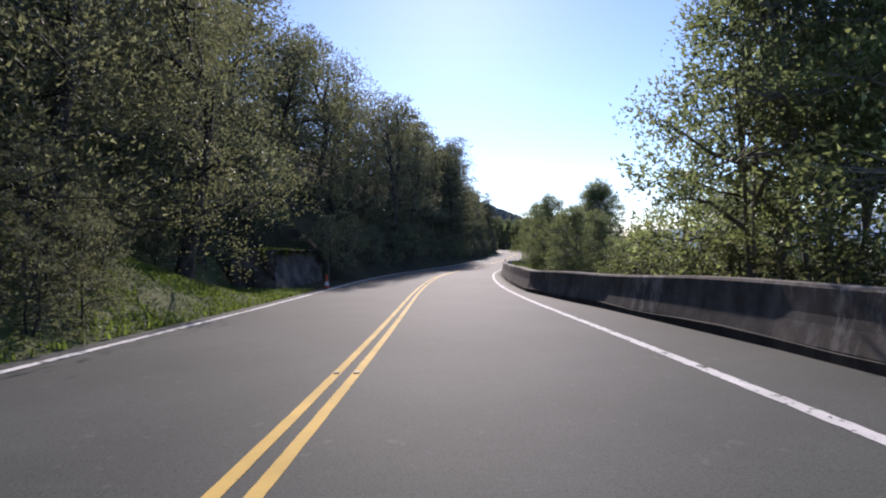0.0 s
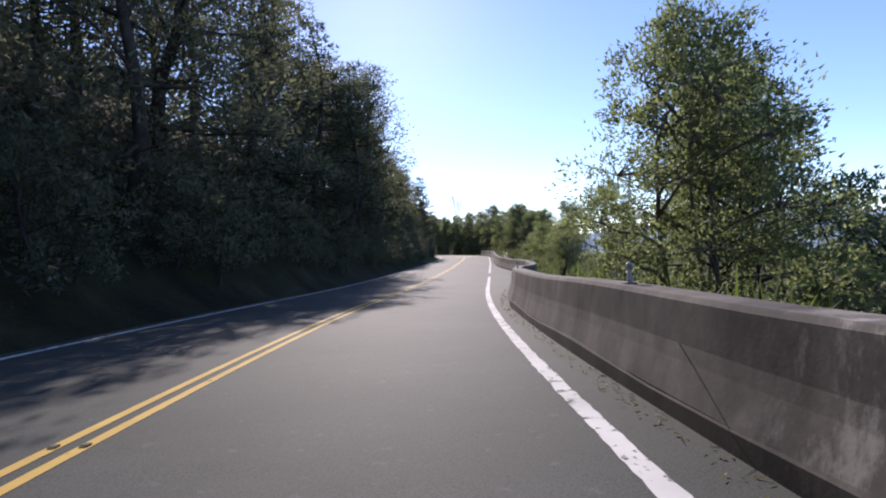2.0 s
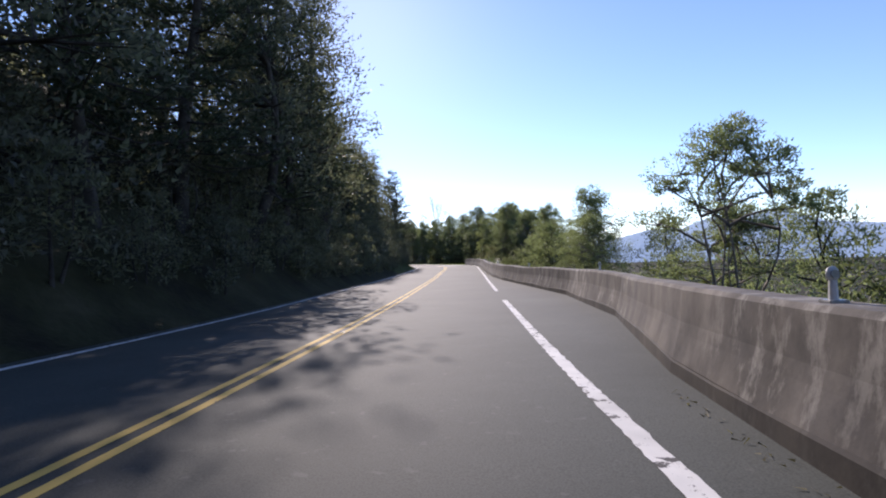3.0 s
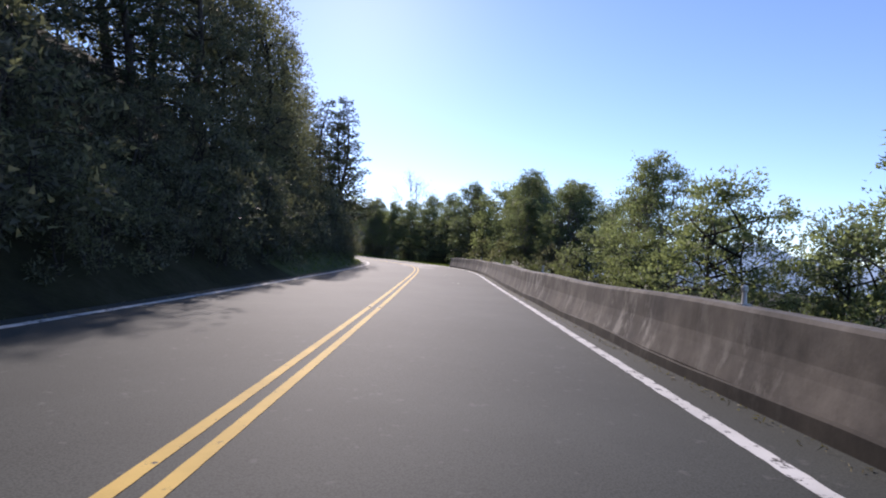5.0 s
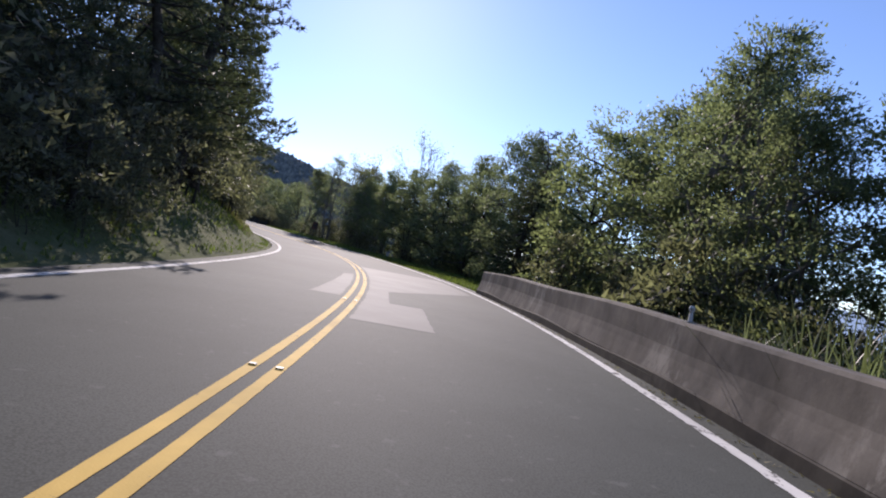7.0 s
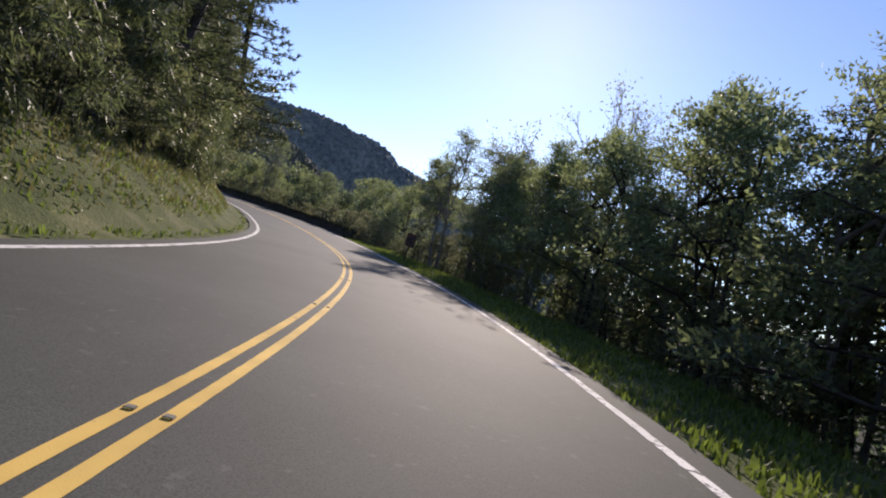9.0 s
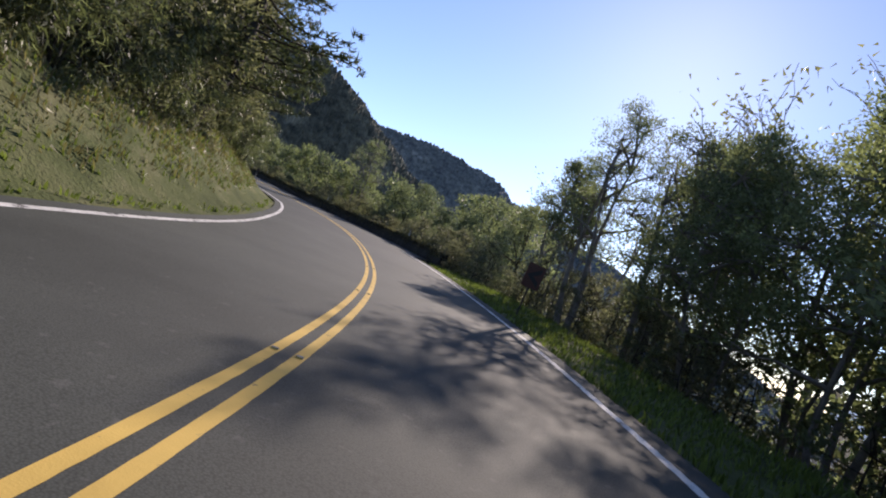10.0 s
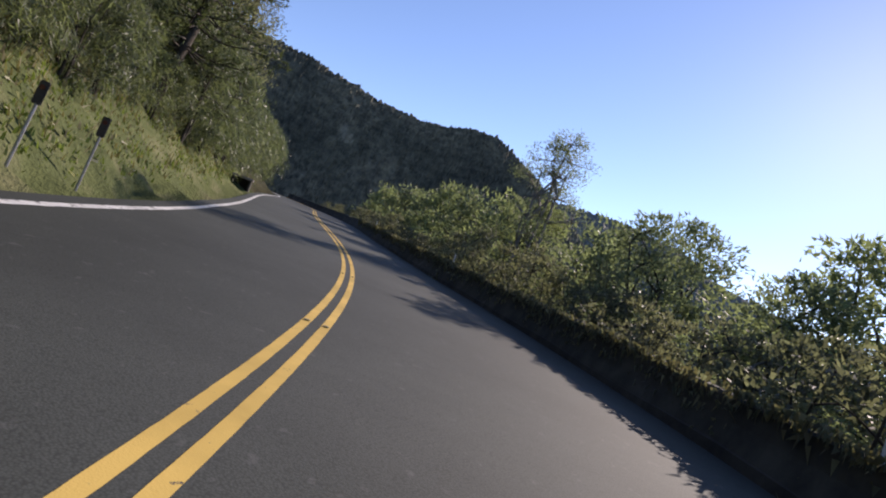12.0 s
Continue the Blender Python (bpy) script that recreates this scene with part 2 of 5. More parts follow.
MOUNTAIN = mountain_mat("wooded_mountainside", (0.074, 0.076, 0.060), (0.120, 0.118, 0.088), (0.185, 0.172, 0.125))
# Paler and bluer than the near mountainside: air haze painted into the colour.
HAZE_TINTED_WOODS = mountain_mat("haze_tinted_ridge", (0.12, 0.135, 0.14), (0.16, 0.175, 0.17), (0.21, 0.215, 0.20))
# Distance haze painted into the bluish base colour and a slight emission.
FAR_HAZE_BLUE, _nt, _b = basic("haze_painted_range", 1.0, 0.0, 0.0)
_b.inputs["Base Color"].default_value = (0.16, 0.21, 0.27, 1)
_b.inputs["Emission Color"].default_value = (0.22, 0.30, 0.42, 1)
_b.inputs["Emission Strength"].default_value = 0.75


# ---- the road's line, from which everything is placed ----
STEP = 0.5
S = np.arange(-40.0, 240.0, STEP)
KS = np.arange(CURVE_START, CURVE_START + 6.0 * len(CURVE), 6.0)
GS = np.arange(CURVE_START, CURVE_START + 12.0 * len(GRADE), 12.0)
_kap = np.interp(S, KS, CURVE, left=0.0)
TH = np.cumsum(_kap) * STEP
TH -= np.interp(0.0, S, TH)
CX, CY = np.cumsum(-np.sin(TH)) * STEP, np.cumsum(np.cos(TH)) * STEP
CX -= np.interp(0.0, S, CX)
CY -= np.interp(0.0, S, CY)
CZ = np.cumsum(np.interp(S, GS, GRADE)) * STEP
CZ -= np.interp(0.0, S, CZ)


def w_right(s):
    return np.interp(s, GS, RIGHT)


def w_left(s):
    return np.interp(s, GS, LEFT)


def w_wall(s):
    """Where the barrier's road-side foot stands."""
    return np.interp(s, [-40, 0, 6, 12, 24, 36, 40, 43, 48, 54, 60, 66, 72, 84, 96, 104, 112, 150, 155, 160, 165, 171, 178, 190, 240],
                     [4.9, 4.82, 4.5, 3.87, 3.8, 3.6, 3.77, 4.02, 4.9, 5.1, 4.55, 3.95, 3.7, 3.62, 3.75, 3.75, 3.9, 5.0, 4.95, 5.0, 4.95, 4.4, 3.7, 3.6, 3.7])


def smooth(a, b, v):
    u = np.clip((np.asarray(v, float) - a) / (b - a), 0, 1)
    return u * u * (3 - 2 * u)


def fbm(x, y, scale, seed=0.0):
    """Cheap smooth unevenness from a few crossed waves."""
    x, y = np.asarray(x) / scale, np.asarray(y) / scale
    return (np.sin(1.3 * x + 0.7 * y + seed) + np.sin(-0.9 * x + 1.7 * y + 2.1 * seed + 1) + 0.6 * np.sin(2.9 * x - 2.3 * y + seed * 0.7)
            + 0.4 * np.sin(5.1 * x + 4.3 * y + 3 * seed) + 0.3 * np.sin(-7.7 * x + 8.9 * y + seed)) / 3.3


def rel_height(s, off):
    """The ground's height over the road's surface."""
    s, off = np.asarray(s, float), np.asarray(off, float)
    el = -off - (w_left(s) + 0.42)
    slope = np.interp(s, [-40, 2, 8, 14, 20, 30, 92, 100, 112, 165, 175, 240], [0.85, 0.75, 0.35, 0.35, 0.7, 0.85, 0.8, 0.55, 0.72, 0.8, 0.9, 0.9])
    shelf = 0.75 * smooth(112, 120, s)
    near = np.clip(el - shelf, 0, 11)
    left = slope * near * smooth(-0.6, 1.6, near) + 0.42 * np.clip(el - 11, 0, 120) + 0.15 * np.clip(el - 131, 0, 400)
    left = left + 0.38 * smooth(0.7, 1.3, el) * smooth(112, 120, s)
    left = left + 0.12 * fbm(s, off, 1.7) * smooth(0.3, 2.5, el) + 0.9 * fbm(s, off, 7.0, 2.0) * smooth(6, 16, el)
    left = left - 0.42 * smooth(160, 162, s) * smooth(0.05, 0.3, el) * (1 - smooth(0.55, 0.95, el))
    level = smooth(8.0, 11.0, s) * (1 - smooth(19.5, 22.0, s)) * (1 - smooth(3.0, 4.0, el))
    left = left * (1 - 0.88 * level)
    verge = 3.6 * smooth(108, 114, s) * (1 - smooth(153, 159, s))
    edge = np.where((s > 109.5) & (s < 157), w_right(s) + 0.5 + verge, w_wall(s) + 0.5)
    er = off - edge
    fall = -0.12 - 0.40 * np.clip(er, 0, 70) - 0.16 * np.clip(er - 70, 0, 260)
    fall = fall + 0.15 * fbm(s, off, 1.9, 1.0) * smooth(0.3, 2.5, er) + 1.0 * fbm(s, off, 9.0, 4.0) * smooth(5, 18, er)
    flat = -0.035 + 0.03 * fbm(s, off, 1.1, 3.0)
    right = np.where(er > 0, fall, np.where(off > w_right(s) + 0.40, np.where((s > 109.5) & (s < 157), flat, -0.14), -0.14))
    return np.where(off < 0, np.where(el > 0, left, -0.14), right)


def place(s, off, dz=0.0):
    """World place on the road's plane at s metres along, off metres right of the double line."""
    th = np.interp(s, S, TH)
    return Vector((float(np.interp(s, S, CX) + off * np.cos(th)), float(np.interp(s, S, CY) + off * np.sin(th)), float(np.interp(s, S, CZ)) + dz))


def on_ground(s, off, dz=0.0):
    return place(s, off, float(rel_height(s, off)) + dz)


def heading(s):
    return float(np.interp(s, S, TH))


# ---- mesh helpers ----
def mesh_from(name, verts, faces, mat, smooth_faces=False):
    """verts: n x 3 array; faces: m x 3 or m x 4 index array."""
    verts, faces = np.asarray(verts, np.float32), np.asarray(faces, np.int32)
    me = bpy.data.meshes.new(name)
    k = faces.shape[1]
    me.vertices.add(len(verts))
    me.vertices.foreach_set("co", verts.ravel())
    me.loops.add(faces.size)
    me.loops.foreach_set("vertex_index", faces.ravel())
    me.polygons.add(len(faces))
    me.polygons.foreach_set("loop_start", np.arange(0, faces.size, k, dtype=np.int32))
    me.polygons.foreach_set("use_smooth", np.full(len(faces), smooth_faces))
    me.update(calc_edges=True)
    me.validate()
    me.materials.append(mat)
    return me


def part(name, bm, material, parent=None, label=""):
    """Links a bmesh as one mesh object under a thing or a part."""
    me = bpy.data.meshes.new(name)
    bm.to_mesh(me)
    bm.free()
    me.materials.append(material)
    ob = new(name, me)
    if parent:
        ob.parent = parent
    return tagged(ob, label)


def add_box(bm, lo, hi, bevel=0.0):
    c = [(a + b) / 2 for a, b in zip(lo, hi)]
    r = bmesh.ops.create_cube(bm, size=1.0, matrix=Matrix.Translation(c) @ Matrix.Diagonal([b - a for a, b in zip(lo, hi)] + [1]))
    if bevel:
        edges = list({e for v in r["verts"] for e in v.link_edges})
        bmesh.ops.bevel(bm, geom=edges, offset=bevel, segments=2, affect="EDGES")


def add_rod(bm, p0, p1, r0, r1, sides=10):
    p0, p1 = Vector(p0), Vector(p1)
    turn = (p1 - p0).to_track_quat("Z", "Y").to_matrix().to_4x4()
    bmesh.ops.create_cone(bm, cap_ends=True, segments=sides, radius1=r0, radius2=r1, depth=(p1 - p0).length, matrix=Matrix.Translation((p0 + p1) / 2) @ turn)


def strip(s_list, lo, hi, dz):
    """Rows of points across a ribbon that follows the road."""
    rows = []
    for s in s_list:
        a, b = lo(s), hi(s)
        rows.append((place(s, a, dz), place(s, b, dz)))
    v = np.array([p for r in rows for p in r])
    i = np.arange(len(rows) - 1) * 2
    return v, np.stack([i, i + 1, i + 3, i + 2], -1)


def sweep(profile, s_list, off, mat, name, dz=None):
    """A solid of the given (offset, height) outline swept along the road, closed at both ends."""
    k = len(profile)
    v = [place(s, off(s) + a, b * (dz(s) if dz and b > 0 else 1)) for s in s_list for a, b in profile]
    bm = bmesh.new()
    vs = [bm.verts.new(p) for p in v]
    for r in range(len(s_list) - 1):
        for j in range(k):
            a, b = r * k + j, r * k + (j + 1) % k
            bm.faces.new((vs[a], vs[b], vs[b + k], vs[a + k]))
    bm.faces.new([vs[j] for j in range(k)])
    bm.faces.new([vs[(len(s_list) - 1) * k + j] for j in reversed(range(k))])
    bmesh.ops.recalc_face_normals(bm, faces=bm.faces)
    return part(name, bm, mat)


# ---- ground: one sheet to the horizon ----
def spaced(lo, hi, step, reach, grow):
    mid = list(np.arange(lo, hi + 0.01, step))
    out, d, x = [], step, 0.0
    while x < reach:
        d *= grow
        x += d
        out.append(x)
    return np.array([lo - v for v in reversed(out)] + mid + [hi + v for v in out])


gx, gy = spaced(-50, 45, 0.7, 3500, 1.16), spaced(-30, 215, 0.8, 3500, 1.16)
GX, GY = np.meshgrid(gx, gy)
px, py = GX.ravel(), GY.ravel()
near_i = np.empty(len(px), int)
for k in range(0, len(px), 4000):
    near_i[k:k + 4000] = ((px[k:k + 4000, None] - CX[None, ::2]) ** 2 + (py[k:k + 4000, None] - CY[None, ::2]) ** 2).argmin(1) * 2
_off = (px - CX[near_i]) * np.cos(TH[near_i]) + (py - CY[near_i]) * np.sin(TH[near_i])
_dist = np.hypot(px - CX[near_i], py - CY[near_i])
_off = np.sign(_off + 1e-9) * _dist
pz = CZ[near_i] + rel_height(S[near_i], _off)
nx, ny = len(gx), len(gy)
ii = (np.arange(ny - 1)[:, None] * nx + np.arange(nx - 1)[None, :]).ravel()
ground = new("ground", mesh_from("ground", np.stack([px, py, pz], -1), np.stack([ii, ii + 1, ii + nx + 1, ii + nx], -1), SOIL, True))
ground.data.materials.append(TURF)
_s, _el = S[near_i], -_off - (w_left(S[near_i]) + 0.42)
_turf = ((_off < 0) & (_el < 5.5) & ((_s < 13.5) | ((_s > 83) & (_s < 196)))) | ((_off > 0) & (_off < w_right(_s) + 5.2) & (_s > 108) & (_s < 158))
ground.data.polygons.foreach_set("material_index", (_turf[ii] | _turf[ii + nx + 1]).astype(np.int32))
tagged(ground, "dark soil and rough grass of the hillside", "ground", kind="structure")


# ---- road and its paint ----
ROAD_S = np.arange(-38.0, 238.0, 1.0)


def road_right(s):
    return max(w_right(s) + 0.45, float(w_wall(s)) + 0.06) if s < 110 or s > 158 else w_right(s) + 0.45


def road_solid():
    v, f = [], []
    cols = 8
    for s in ROAD_S:
        a, b = -w_left(s) - 0.38, road_right(s)
        offs = [a] + list(np.linspace(a, b, cols)) + [b]
        for j, o in enumerate(offs):
            v.append(place(s, o, -0.3 if j in (0, cols + 1) else 0.0))
    k = cols + 2
    n = len(ROAD_S)
    idx = (np.arange(n - 1)[:, None] * k + np.arange(k - 1)[None, :]).ravel()
    return np.array(v), np.stack([idx, idx + 1, idx + k + 1, idx + k], -1)


road = new("road", mesh_from("road", *road_solid(), ASPHALT))
tagged(road, "worn grey asphalt mountain road surface", "road", kind="structure")


def paint_line(name, s0, s1, off, width, mat, label, ragged=0.009, dz=0.004):
    rng = random.Random(len(bpy.data.objects))
    v, f = strip(np.arange(s0, s1 + 0.01, 0.09), lambda s: off(s) - width / 2 + rng.uniform(-ragged, ragged), lambda s: off(s) + width / 2 + rng.uniform(-ragged, ragged), dz)
    return tagged(new(name, mesh_from(name, v, f, mat)), label, "road marking", kind="structure")


paint_line("yellow_line", -38, 237, lambda s: -0.094, 0.088, YELLOW, "yellow painted centre line on the asphalt", 0.002)
paint_line("yellow_line", -38, 237, lambda s: 0.100, 0.090, YELLOW, "yellow painted centre line on the asphalt", 0.002)
paint_line("white_edge_line", -38, 53, w_right, 0.135, WHITE, "chipped white edge line on the asphalt")
paint_line("white_edge_line", 57, 159, w_right, 0.13, WHITE, "chipped white edge line on the asphalt")
paint_line("white_edge_line", -38, 237, lambda s: -w_left(s), 0.14, WHITE, "chipped white edge line on the asphalt")


def road_patch(corners, label):
    """A thin repair layer laid on the road, its outline given along and across it."""
    bm = bmesh.new()
    fine = []
    for (s0, o0), (s1, o1) in zip(corners, corners[1:] + corners[:1]):
        n = max(1, int(4 * max(abs(s1 - s0), abs(o1 - o0))))
        fine += [(s0 + (s1 - s0) * k / n, o0 + (o1 - o0) * k / n) for k in range(n)]
    top = [bm.verts.new(place(s, o + 0.008 * math.sin(3.1 * s + 2 * o) + 0.012 * math.sin(11.3 * s + 7 * o), 0.0025)) for s, o in fine]
    bm.faces.new(top)
    bmesh.ops.triangulate(bm, faces=bm.faces)
    return tagged(part("road_patch", bm, PATCH), label, "road patch", kind="structure")


road_patch([(99.0, 0.2), (99.0, 1.32), (101.5, 1.25), (101.5, 0.66), (105.5, 0.63), (107.0, 3.2), (112.6, 3.3), (113.4, 0.25), (106.0, 0.22)], "pale repaired strip of asphalt across the lane")
road_patch([(101.5, -0.75), (101.5, -0.22), (108.0, -0.22), (107.6, -0.5)], "pale repaired strip of asphalt beside the centre line")

def paint_scrap(s, off, size, seed):
    """A torn remnant of old white paint."""
    rng = random.Random(seed)
    bm = bmesh.new()
    ring = []
    for k in range(11):
        a = 2 * math.pi * k / 11
        r = size * 0.55 * rng.uniform(0.65, 1.0)
        ring.append(bm.verts.new(place(s + r * 0.8 * math.sin(a), off + r * math.cos(a), 0.0035)))
    bm.faces.new(ring)
    return tagged(part("paint_scrap", bm, WHITE), "scrap of worn white paint on the asphalt", "road marking", kind="structure")


for k, (s, off, size) in enumerate(((90.0, 1.5, 0.13), (90.5, 1.78, 0.07), (92.0, 1.89, 0.08), (92.5, 1.56, 0.07), (85.5, 1.74, 0.06), (85.0, 1.93, 0.09), (91.2, 1.35, 0.05), (88.2, 1.62, 0.08), (87.0, 1.85, 0.06), (155.0, 0.34, 0.10))):
    paint_scrap(s, off, size, k)

# raised studs in pairs on the double line
def road_stud(s, off):
    ob = new("road_stud")
    bm = bmesh.new()
    add_box(bm, (-0.028, -0.024, 0.0), (0.028, 0.024, 0.013), 0.004)
    part("casing", bm, STUD, ob)
    bm = bmesh.new()
    add_box(bm, (-0.022, -0.029, 0.003), (0.022, -0.022, 0.010), 0.0015)
    part("reflector", bm, STUD_GLASS, ob, "amber glass reflector")
    p = place(s, off, 0.004)
    ob.matrix_basis = pose(*p, 0, 0, math.degrees(heading(s)))
    return tagged(ob, "small raised road stud on the yellow centre line", "road stud", group="studs on the centre line")


stud0 = road_stud(-1.2, -0.094)
stud_s = list(np.arange(-1.2, 90, 9.6)) + list(np.arange(91.2, 200, 4.9))
for k, s in enumerate(stud_s):
    for off in (-0.094, 0.100):
        if k or off > 0:
            copy_thing(stud0, Matrix.Translation(place(s, off, 0.004)) @ Matrix.Rotation(heading(s), 4, "Z"))


# ---- concrete barriers ----
def barrier(s0, s1, label, name, mat):
    ss = list(np.arange(s0, s1 + 0.01, 1.0))
    body = [(0.035, 0.13), (0.047, 0.17), (0.075, 0.26), (0.105, 0.36), (0.128, 0.46), (0.155, 0.74), (0.18, 0.775), (0.42, 0.775), (0.45, 0.74), (0.50, -1.6), (0.10, -0.5)]
    uneven = lambda s: 1.0 + 0.025 * math.sin(s * 0.9) + 0.02 * math.sin(s * 0.37 + 1)
    wall = sweep(body, ss, lambda s: float(w_wall(s)), mat, name, uneven)
    foot = sweep([(0.0, -0.25), (0.022, 0.12), (0.045, 0.142), (0.14, 0.145), (0.14, -0.25)], ss, lambda s: float(w_wall(s)), TOE, "foot", lambda s: 1.0 + 0.15 * math.sin(s * 1.3))
    foot.parent = wall
    tagged(foot, "dark concrete footing")
    return tagged(wall, label, "barrier", kind="structure")


barrier(-38, 109.5, "weathered grey concrete roadside barrier with pale flaking", "barrier_wall_1", CONCRETE)
barrier(157.5, 237, "concrete roadside barrier overgrown by shrubs, its shade put into the dark colour", "barrier_wall_2", DARK_CONCRETE)


# ---- mountains ----
def ridge(name, az0, az1, dist, crest, foot_z, mat, label, rough, thick=0.45, steps=420, k=56, jag=0.0006):
    """A mountain range seen from the road: a crest line over a rising flank."""
    az = np.radians(np.linspace(az0, az1, steps))
    t = np.linspace(0, 1.35, k)
    A, Tt = np.meshgrid(az, t, indexing="ij")
    el = np.interp(np.degrees(az), crest[0], crest[1])
    top = np.tan(np.radians(el)) * dist
    r = dist * (1 - thick + thick * Tt)
    prof = np.where(Tt <= 1, smooth(0, 1, Tt) * 0.55 + 0.45 * Tt, 1 - (Tt - 1) * 1.2)
    x, y = 5 + r * np.sin(A), 130 + r * np.cos(A)
    gully = fbm(np.degrees(A) * 0.42 + Tt * 2.6, Tt * 4.5, 1.0, 5.0)
    z = foot_z + (top[:, None] - foot_z) * prof + np.random.default_rng(steps).normal(0, jag, A.shape) * dist * smooth(0.1, 0.3, Tt) + dist * rough * (gully * smooth(0, 0.5, Tt) * (1.12 - np.minimum(Tt, 1.0)) * 2.4 + 0.10 * fbm(np.degrees(A) * 9.7, Tt * 31, 1.0, 1.0) * smooth(0.1, 0.4, Tt))
    i = (np.arange(steps - 1)[:, None] * k + np.arange(k - 1)[None, :]).ravel()
    ob = new(name, mesh_from(name, np.stack([x, y, z], -1).reshape(-1, 3), np.stack([i, i + 1, i + k + 1, i + k], -1), mat, jag < 0.001))
    return tagged(ob, label, "mountain", kind="structure")


ridge("backdrop_mountain", -85, -6, 560, ([-85, -70, -58, -50, -44, -41, -38, -35.5, -34, -31, -29.5, -27, -22, -14, -6], [13, 14.3, 15.5, 14.6, 14.1, 14.3, 15.5, 15.5, 15.1, 13.3, 12.2, 10.6, 7.5, 2.5, -3]), -45, MOUNTAIN, "steep forested mountain ridge across the valley", 0.02, 0.26, 640, 90, 0.0022)
ridge("backdrop_ridge", -36, 24, 900, ([-36, -30, -27, -25, -22, -19, -15, -13, -11.4, -9.5, -6, -4, 0, 3, 8, 14, 24], [9, 11.0, 11.4, 11.5, 11.7, 11.3, 10.7, 10.2, 8.9, 8.2, 7.6, 7.0, 6.2, 5.2, 3.4, 1.2, -3]), -60, HAZE_TINTED_WOODS, "lower forested ridge behind the mountain, haze put into its colour", 0.012, 0.22, 420, 60, 0.0016)
ridge("backdrop_range", 22, 80, 2900, ([22, 27, 30, 33, 36, 37.5, 39, 40, 41, 43, 45, 46.5, 48, 52, 56, 60, 80], [0.5, 1.0, 1.2, 1.9, 1.8, 2.4, 2.9, 2.6, 2.2, 2.9, 3.1, 2.6, 1.8, 1.3, 1.7, 1.6, 0.6]), -120, FAR_HAZE_BLUE, "mountain range far beyond the valley, blue haze put into its colour and glow", 0.0022, 0.2)


# ---- plants ----
def tube(points, radii, sides=5):
    pts = np.asarray(points, float)
    n = len(pts)
    d = np.gradient(pts, axis=0)
    d /= np.linalg.norm(d, axis=1, keepdims=True) + 1e-9
    ref = np.where(np.abs(d[:, 2:3]) > 0.9, np.array([[1.0, 0, 0]]), np.array([[0, 0, 1.0]]))
    u = np.cross(d, ref)
    u /= np.linalg.norm(u, axis=1, keepdims=True) + 1e-9
    w = np.cross(d, u)
    a = np.linspace(0, 2 * np.pi, sides, endpoint=False)
    ring = u[:, None] * np.cos(a)[None, :, None] + w[:, None] * np.sin(a)[None, :, None]
    v = (pts[:, None] + ring * np.asarray(radii)[:, None, None]).reshape(-1, 3)
    f = [(r * sides + j, r * sides + (j + 1) % sides, (r + 1) * sides + (j + 1) % sides, (r + 1) * sides + j) for r in range(n - 1) for j in range(sides)]
    return v, np.array(f)


def joined(pieces):
    vs, fs, n = [], [], 0
    for v, f in pieces:
        vs.append(v)
        fs.append(f + n)
        n += len(v)
    return np.concatenate(vs), np.concatenate(fs)


def bent(rng, p0, p1, n=5, sag=0.1):
    """A slightly crooked line between two points."""
    p0, p1 = np.asarray(p0, float), np.asarray(p1, float)
    t = np.linspace(0, 1, n)[:, None]
    L = np.linalg.norm(p1 - p0)
    p = p0 + (p1 - p0) * t + rng.normal(0, 0.05 * L, (1, 3)) * np.sin(np.pi * t) + rng.normal(0, 0.025 * L, (1, 3)) * np.sin(2 * np.pi * t)
    p[:, 2] += sag * L * np.sin(np.pi * t[:, 0])
    return p


def leaf_cloud(rng, centres, dirs, length, width, jitter=0.25, kite=False):
    """Pointed leaves at the centres, along dirs; kite: folded four-cornered ones for plants seen close."""
    n = len(centres)
    d = dirs + rng.normal(0, 0.35, (n, 3))
    d /= np.linalg.norm(d, axis=1, keepdims=True) + 1e-9
    up = rng.normal(0, 1, (n, 3)) + np.array([0, 0, 0.8])
    side = np.cross(d, up)
    side /= np.linalg.norm(side, axis=1, keepdims=True) + 1e-9
    nrm = np.cross(side, d)
    L = length * (1 + rng.uniform(-jitter, jitter, (n, 1)))
    Wd = width * (1 + rng.uniform(-jitter, jitter, (n, 1)))
    b = centres - d * L * 0.5
    tip = centres + d * L * 0.5 - nrm * L * 0.08
    l, r = centres + side * Wd * 0.5 + nrm * Wd * 0.15, centres - side * Wd * 0.5 + nrm * Wd * 0.15
    if not kite:
        v = np.stack([b + side * Wd * 0.5, tip, b - side * Wd * 0.5], 1).reshape(-1, 3)
        return v, np.arange(n)[:, None] * 3 + np.array([[0, 1, 2]])
    v = np.stack([b, l, tip, r], 1).reshape(-1, 3)
    i = np.arange(n)[:, None] * 4
    return v, np.concatenate([i + np.array([[0, 1, 2]]), i + np.array([[0, 2, 3]])])


def finish_plant(name, wood, leaves, bark, leaf, label, category, wood_name="trunk", leaf_name="crown"):
    ob = new(name)
    if wood:
        v, f = joined(wood)
        new(wood_name, mesh_from(wood_name, v, f, bark, True)).parent = ob
    if leaves is not None:
        new(leaf_name, mesh_from(leaf_name, leaves[0], leaves[1], leaf)).parent = ob
    return tagged(ob, label, category)


